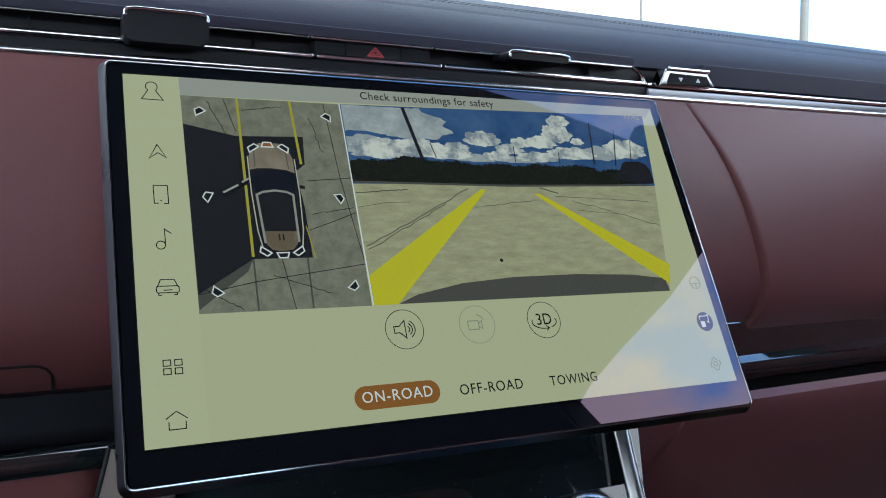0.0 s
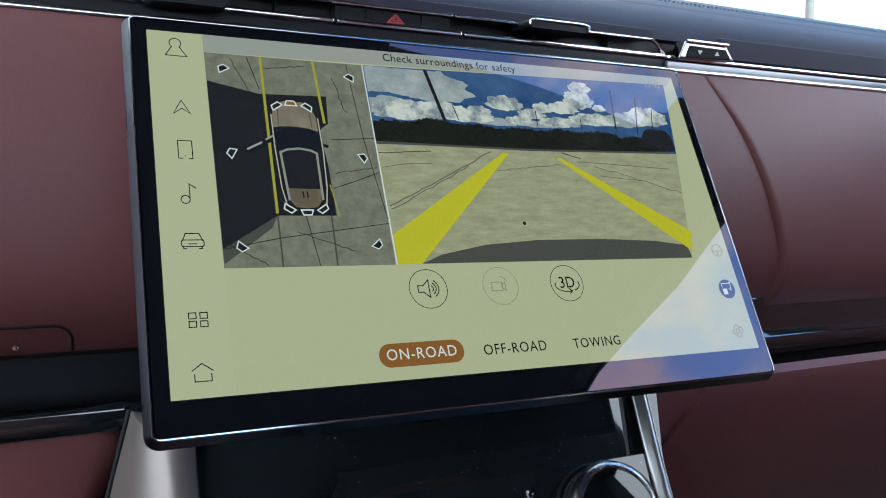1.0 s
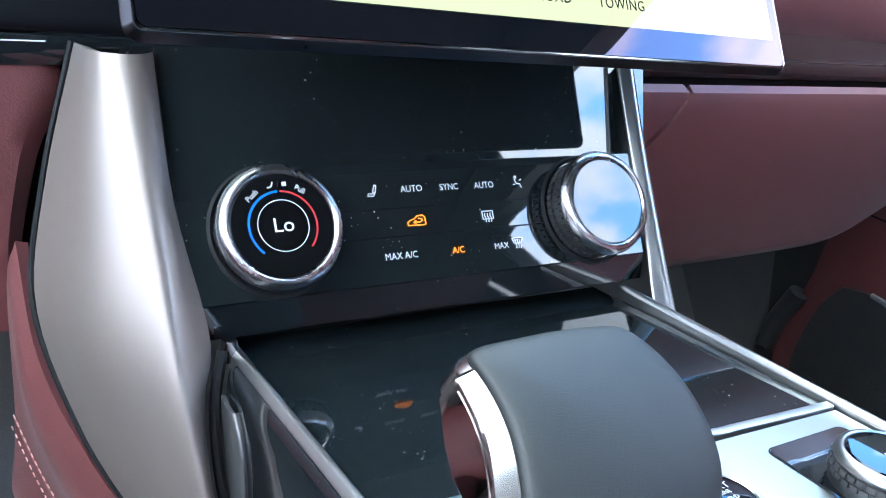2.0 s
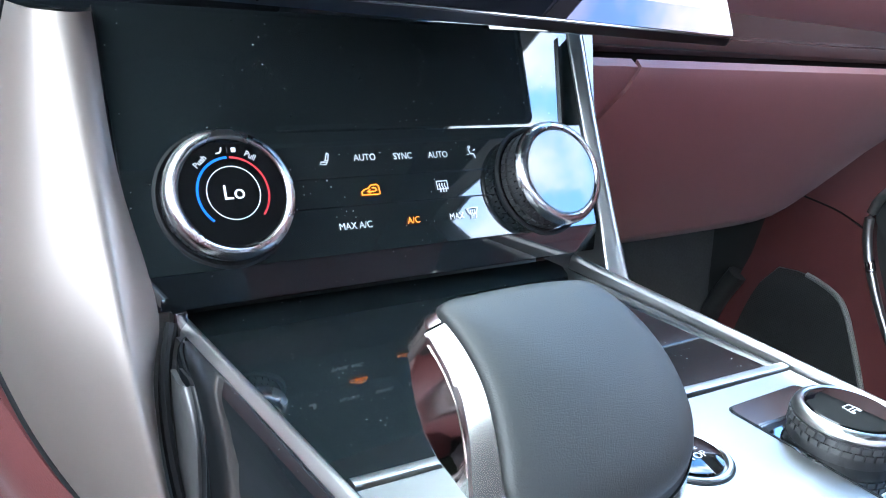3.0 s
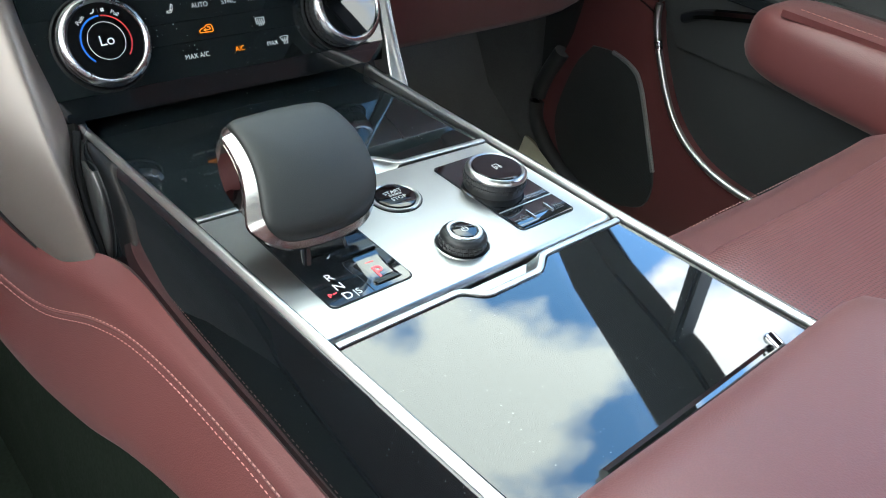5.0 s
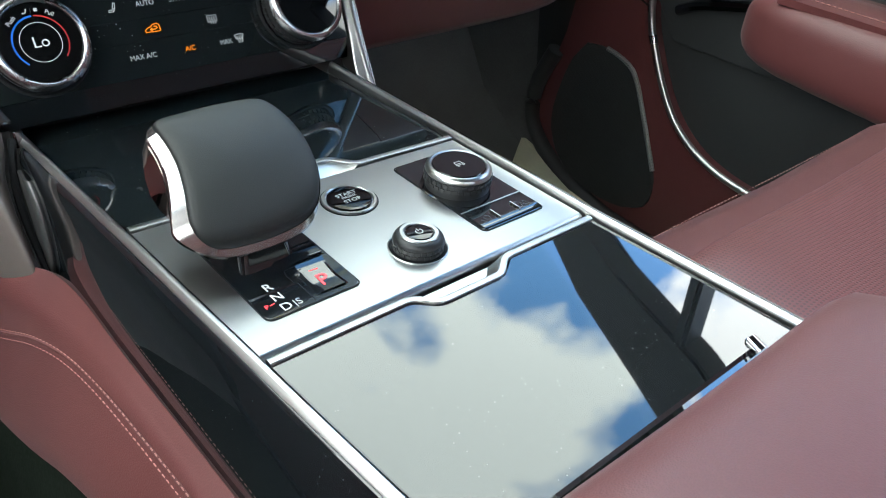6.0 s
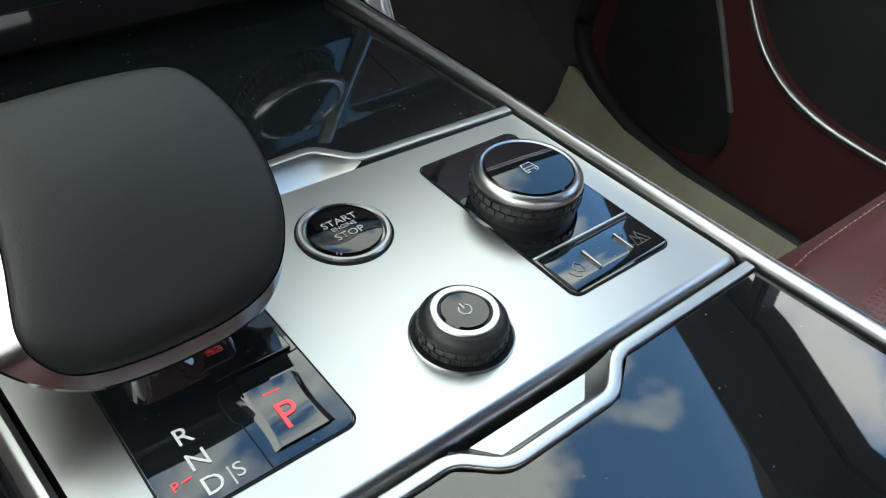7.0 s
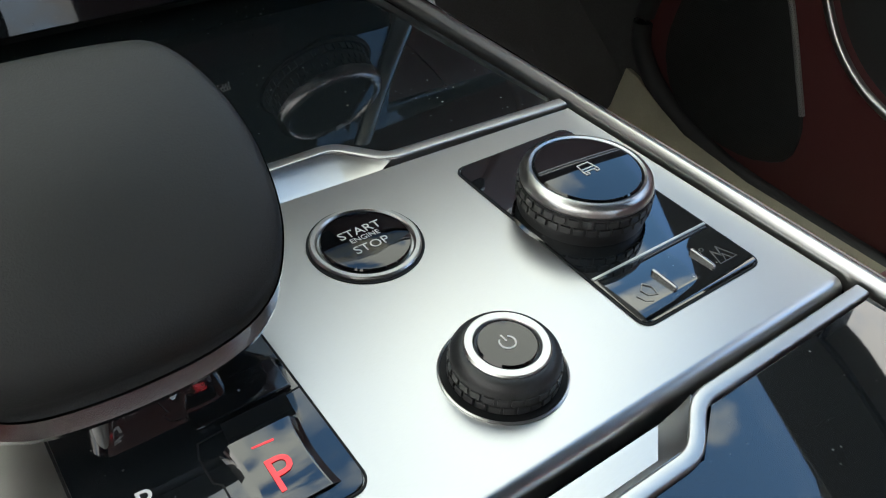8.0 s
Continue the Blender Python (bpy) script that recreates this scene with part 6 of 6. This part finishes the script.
# ---- armrest ----
arm = thing("armrest", "padded maroon leather armrest behind the console lid", "armrest")
rings = []
for y, top_z, w in ((-0.1225, 0.424, 0.92), (-0.1240, 0.436, 0.95), (-0.1275, 0.447, 0.975), (-0.1340, 0.456, 0.99), (-0.150, 0.4625, 1.0), (-0.19, 0.467, 1.0), (-0.28, 0.470, 1.0), (-0.42, 0.470, 1.0)):
    cx, hw, base = 0.020 + 0.05 * (-0.12 - y), 0.126 * w, 0.400
    zc, hz_ = (base + top_z) / 2, (top_z - base) / 2
    ringp = []
    for k in range(40):
        a = 2 * math.pi * k / 40
        c, s = math.cos(a), math.sin(a)
        ringp.append((cx + hw * math.copysign(abs(c) ** 0.45, c), y - 0.010 * (1 - abs(c)) * (s > 0) * 0.3, zc + hz_ * math.copysign(abs(s) ** 0.5, s)))
    rings.append(ringp)
part("cushion", loft(rings), LEATHER, arm, "rounded maroon leather cushion", 60)
part("hinge_strip", tube(spline([(0.098, -0.1185, 0.4225), (0.03, -0.1200, 0.4245), (-0.04, -0.1200, 0.4225)], 14), 0.0036, 8), GLOSS, arm, "black hinge strip")
part("hinge_pin", tube([(0.088, -0.1215, 0.4290), (0.088, -0.1165, 0.4310), (0.092, -0.1150, 0.4270)], 0.0030, 10), CHROME, arm, "bright hinge pin")

# ---- passenger seat ----
seat = thing("passenger_seat", "maroon leather passenger seat with perforated centre and stitched edges", "seat")


def cushion(x0, x1, stations, p=0.35, n=44, q=0.5, dip_by=0.010):
    rings = []
    for y, zlo, zhi, shrink in stations:
        cx, hw, cz, hh = (x0 + x1) / 2, (x1 - x0) / 2 * shrink, (zlo + zhi) / 2, (zhi - zlo) / 2
        r = []
        for k in range(n):
            a = 2 * math.pi * k / n
            c, s = math.cos(a), math.sin(a)
            xx = math.copysign(abs(c) ** p, c)
            zz = math.copysign(abs(s) ** q, s)
            dip = dip_by * (1 - min(1, (abs(xx) / 0.75)) ** 2) if s > 0 else 0
            r.append((cx + hw * xx, y, cz + hh * zz - dip))
        rings.append(r)
    return loft(rings)


part("seat_base", cushion(0.158, 0.672, [(0.048, 0.255, 0.305, 0.86), (0.045, 0.235, 0.325, 0.92), (0.035, 0.215, 0.345, 0.965), (0.015, 0.20, 0.358, 0.99), (-0.03, 0.19, 0.366, 1.0), (-0.15, 0.18, 0.366, 1.0), (-0.30, 0.17, 0.355, 1.0), (-0.52, 0.16, 0.345, 1.0)]), LEATHER, seat, "maroon leather seat cushion", 60)
part("seat_centre", cushion(0.200, 0.630, [(0.000, 0.30, 0.352, 0.97), (-0.010, 0.29, 0.3610, 1.0), (-0.03, 0.29, 0.3655, 1.0), (-0.15, 0.28, 0.3660, 1.0), (-0.30, 0.27, 0.3555, 1.0), (-0.50, 0.26, 0.345, 1.0)], 0.2, dip_by=0.0058), LEATHER_PERF, seat, "perforated leather seat centre", 60)
part("plinth", block((0.20, -0.42, 0.02), (0.64, 0.0, 0.20), 0.02), MATT_BLACK, seat, "black seat plinth")
stitches([(0.178 + 0.012 * math.sin(k / 9.0), 0.020 - 0.0137 * k, 0.3615 + 0.0015 * math.sin(k / 5)) for k in range(30)], seat, THREAD)
stitches([(0.185, 0.012, 0.3560), (0.205, 0.020, 0.3545), (0.235, 0.0235, 0.3545), (0.30, 0.0245, 0.3535), (0.40, 0.0240, 0.3525), (0.55, 0.0240, 0.3530)], seat, THREAD, 0.0030, 0.0018, 0.0004)
rings = []
for t, (y, z, hw) in enumerate(((-0.47, 0.34, 0.235), (-0.52, 0.50, 0.245), (-0.57, 0.66, 0.245), (-0.62, 0.82, 0.225), (-0.635, 0.87, 0.18))):
    ringp = []
    for k in range(36):
        a = 2 * math.pi * k / 36
        c, s = math.cos(a), math.sin(a)
        ringp.append((0.415 + hw * math.copysign(abs(c) ** 0.4, c), y - 0.06 + 0.055 * math.copysign(abs(s) ** 0.6, s), z))
    rings.append(ringp)
part("backrest", loft(rings), LEATHER, seat, "maroon leather backrest", 60)
rings = []
for z, k2 in ((0.905, 0.75), (0.915, 0.93), (0.95, 1.0), (1.01, 1.0), (1.05, 0.9), (1.062, 0.65)):
    rings.append([(0.415 + 0.125 * k2 * math.copysign(abs(math.cos(a)) ** 0.5, math.cos(a)), -0.70 + 0.045 * k2 * math.copysign(abs(math.sin(a)) ** 0.6, math.sin(a)), z) for a in [2 * math.pi * k / 32 for k in range(32)]])
part("headrest", loft(rings), LEATHER, seat, "maroon leather headrest", 60)
for x in (0.37, 0.46):
    part("headrest_post", tube([(x, -0.69, 0.84), (x, -0.70, 0.93)], 0.007, 10), CHROME, seat, "chrome post")

# the same seat on the driver's side, slid back
driver = copy_thing(seat, pose(-0.84, -0.20, 0))
driver.name = "driver_seat"
tagged(driver, "maroon leather driver's seat with perforated centre, slid back", "seat")

# ---- passenger door ----
door = thing("passenger_door", "closed passenger door in maroon and black leather with a speaker grille", "car door")
DX = 0.72


def door_sheet(outline, x, thick, bevel=0.003, bm=None):
    bm = prism([(-y, z) for y, z in outline], 0, thick, bevel, bm)
    return moved(bm, Matrix.Translation((x + thick, 0, 0)) @ pose(0, 0, 0, 90, 0, -90))


part("panel", door_sheet([(0.56, -0.02), (0.60, 0.30), (0.60, 0.78), (-0.56, 0.80), (-0.56, -0.02)], DX + 0.018, 0.03), DOOR_BLACK, door, "black leather door panel")
sur = [(p.y, p.z) for p in spline([(0, 0.20, 0.452), (0, 0.27, 0.438), (0, 0.335, 0.413), (0, 0.360, 0.398), (0, 0.379, 0.380), (0, 0.387, 0.358), (0, 0.3855, 0.334), (0, 0.377, 0.307), (0, 0.365, 0.283), (0, 0.344, 0.246), (0, 0.317, 0.210), (0, 0.284, 0.183), (0, 0.247, 0.166), (0, 0.20, 0.156), (0, 0.12, 0.151), (0, 0.0, 0.148), (0, -0.2, 0.148)], 64)]
surround = sur + [(-0.2, 0.0), (0.30, 0.0), (0.42, 0.012), (0.50, 0.045), (0.548, 0.085), (0.562, 0.13), (0.555, 0.175), (0.530, 0.225), (0.512, 0.26), (0.505, 0.31), (0.52, 0.36), (0.56, 0.47), (0.20, 0.47)]
part("lower_surround", door_sheet(surround, DX - 0.002, 0.022, 0.008), LEATHER, door, "maroon leather speaker surround")
grille = [(p.y, p.z) for p in spline([(0, 0.478, 0.258), (0, 0.440, 0.262), (0, 0.400, 0.252), (0, 0.382, 0.235), (0, 0.365, 0.205), (0, 0.340, 0.155), (0, 0.318, 0.105), (0, 0.325, 0.060), (0, 0.380, 0.040), (0, 0.450, 0.045), (0, 0.500, 0.075), (0, 0.518, 0.125), (0, 0.512, 0.180), (0, 0.498, 0.230)], 40)]
# punched edge paler than the mesh along one stretch, painting the light on it
LIT_EDGE = material("punched edge painted as lit", (0.24, 0.25, 0.24), 0.5, metal=0.2, grain=0.9, grain_scale=500, bump=0.6, wear=0.1, pattern="dots")
gr = part("speaker_grille", door_sheet(grille, DX - 0.006, 0.010, 0.003), GRILLE, door, "black perforated speaker grille")
part("grille_rim", tube([(DX - 0.0050, y, z) for y, z in grille[3:18]], 0.0034, 8), LIT_EDGE, gr, "punched grille edge, pale where it catches light")
part("chrome_line", tube([(DX - 0.004, y - 0.001, z) for y, z in sur], 0.0052, 10), SATIN, door, "satin silver trim line")
part("surround_seam", tube(spline([(DX - 0.0030, 0.470, 0.352), (DX - 0.0030, 0.425, 0.347), (DX - 0.0030, 0.389, 0.336)], 10), 0.0012, 6), MATT_BLACK, door, "seam across the leather surround")
part("line_joint", tube([(DX - 0.0042, 0.3735, 0.3030), (DX - 0.0042, 0.3690, 0.2930)], 0.0056, 10), BRIGHT, door, "joint in the silver line")
part("pull_panel", door_sheet([(0.41, 0.42), (0.385, 0.345), (0.35, 0.30), (-0.5, 0.30), (-0.5, 0.42)], DX + 0.006, 0.014, 0.004), DOOR_BLACK, door, "black pocket behind the armrest")
rings = []
for y, k2, drop in ((0.233, 0.10, 0.0), (0.232, 0.28, 0.0), (0.229, 0.45, 0.0), (0.224, 0.60, 0.0), (0.216, 0.74, 0.0), (0.204, 0.86, 0.001), (0.188, 0.94, 0.002), (0.165, 1.0, 0.003), (0.12, 1.05, 0.004), (0.04, 1.10, 0.006), (-0.1, 1.15, 0.008), (-0.5, 1.15, 0.008)):
    rings.append([(DX - 0.022 + 0.068 * k2 * math.copysign(abs(math.cos(a)) ** 0.55, math.cos(a)), y, 0.378 - drop + 0.044 * k2 * math.copysign(abs(math.sin(a)) ** 0.55, math.sin(a))) for a in [2 * math.pi * k / 48 for k in range(48)]])
part("armrest", loft(rings), LEATHER, door, "maroon leather door armrest", 60)
part("armrest_cap", sheet([[(x, y, 0.4200 + 0.005 * math.sin(math.pi * (x - 0.640) / 0.075) * min(1, (0.19 - y) / 0.05)) for x in (0.640, 0.655, 0.68, 0.70, 0.715)] for y in (0.185, 0.17, 0.14, 0.05, -0.1, -0.45)], 0.008, None, (0, 0, -1)), LEATHER, door, "stitched leather cap on the armrest", 60)
stitches([(0.652, y, 0.4230) for y in (0.17, 0.1, 0.0, -0.2)], door, THREAD)
part("switch_panel", block((DX - 0.006, 0.14, 0.385), (DX + 0.012, 0.32, 0.402), 0.003), GLOSS, door, "black gloss switch strip")
part("upper_panel", door_sheet([(0.56, 0.46), (0.60, 0.62), (0.60, 0.74), (-0.56, 0.76), (-0.56, 0.46)], DX - 0.006, 0.02, 0.01), LEATHER, door, "maroon leather upper door panel")
part("window_sill", door_sheet([(0.60, 0.72), (0.60, 0.775), (0.30, 0.79), (-0.56, 0.80), (-0.56, 0.75)], DX - 0.010, 0.05, 0.012), DOOR_BLACK, door, "black leather window sill")
part("door_pull", tube(spline([(DX - 0.004, 0.345, 0.345), (DX - 0.010, 0.31, 0.362), (DX - 0.010, 0.24, 0.380)], 14), 0.007, 8), DARK_CHROME, door, "dark metal door pull")
part("lower_edge", tube(spline([(DX - 0.006, -0.1, 0.012), (DX - 0.006, 0.30, 0.012), (DX - 0.006, 0.42, 0.024), (DX - 0.006, 0.50, 0.055), (DX - 0.006, 0.548, 0.095), (DX - 0.006, 0.560, 0.135), (DX - 0.006, 0.552, 0.180), (DX - 0.006, 0.530, 0.230)], 40), 0.013, 10), DOOR_BLACK, door, "black rubber-edged door bottom")
part("sill_trim", sheet([[(x, y, z * k) for x, z in ((0.700, 0.075), (0.693, 0.055), (0.684, 0.026), (0.670, 0.012), (0.652, 0.005))] for y, k in ((0.56, 1.0), (0.54, 0.95), (0.50, 0.7), (0.45, 0.45), (0.35, 0.3), (0.2, 0.3), (0.0, 0.3))], 0.012, None, (0, 0, -1)), SUNLIT_SILL, door, "sill trim painted pale for a sun patch")

# ---- outside ----
def lamp_post(x, y, h, r, lean=0.0):
    ob = thing("lamp_post", "tall grey car park lamp post", "lamp post", pose(x, y, -0.5), "lamp posts")
    part("pole", lathe([(0.0, h), (r * 0.9, h), (r, 0.4)], n=16), POLE, ob)
    part("base", lathe([(0.0, 0.5), (r * 2.2, 0.45), (r * 2.2, 0.0)], n=20), POLE, ob)
    part("lamp_head", block((lean - 0.5, -0.15, h - 0.1), (lean + 0.5, 0.15, h + 0.05), 0.03), POLE, ob)
    return ob


POLE = material("weathered brown-grey steel", (0.11, 0.10, 0.09), 0.7, metal=0.0, wear=0.2, wear_scale=2)
lamp_post(16.15, 15.0, 9.0, 0.11, 0.0)
lamp_post(18.08, 24.0, 9.5, 0.06)
HEDGE = material("dark hedge leaves", (0.05, 0.075, 0.03), 0.7, grain=0.6, grain_scale=6, wear=0.4, wear_scale=0.6)
random.seed(11)
verts, faces = [], []
for i in range(9000):
    x, y, z = random.uniform(-40, 60), 34 + random.gauss(0, 0.9), -0.5 + random.uniform(0.0, 1.0) ** 0.7 * (2.3 + 0.5 * math.sin(i * 0.37))
    a, b, s = random.uniform(0, 6.28), random.uniform(-0.8, 0.8), random.uniform(0.18, 0.42)
    u = Vector((math.cos(a), math.sin(a), b)).normalized() * s
    v = u.orthogonal().normalized() * s * 0.6
    k = len(verts)
    c = Vector((x, y, z))
    verts += [c - u, c + v, c + u, c - v]
    faces.append((k, k + 1, k + 2, k + 3))
me = bpy.data.meshes.new("hedge")
me.from_pydata([tuple(v) for v in verts], [], faces)
me.materials.append(HEDGE)
tagged(new("hedge", me), "long clipped dark green hedge beyond the car park", "hedge", kind="stuff")
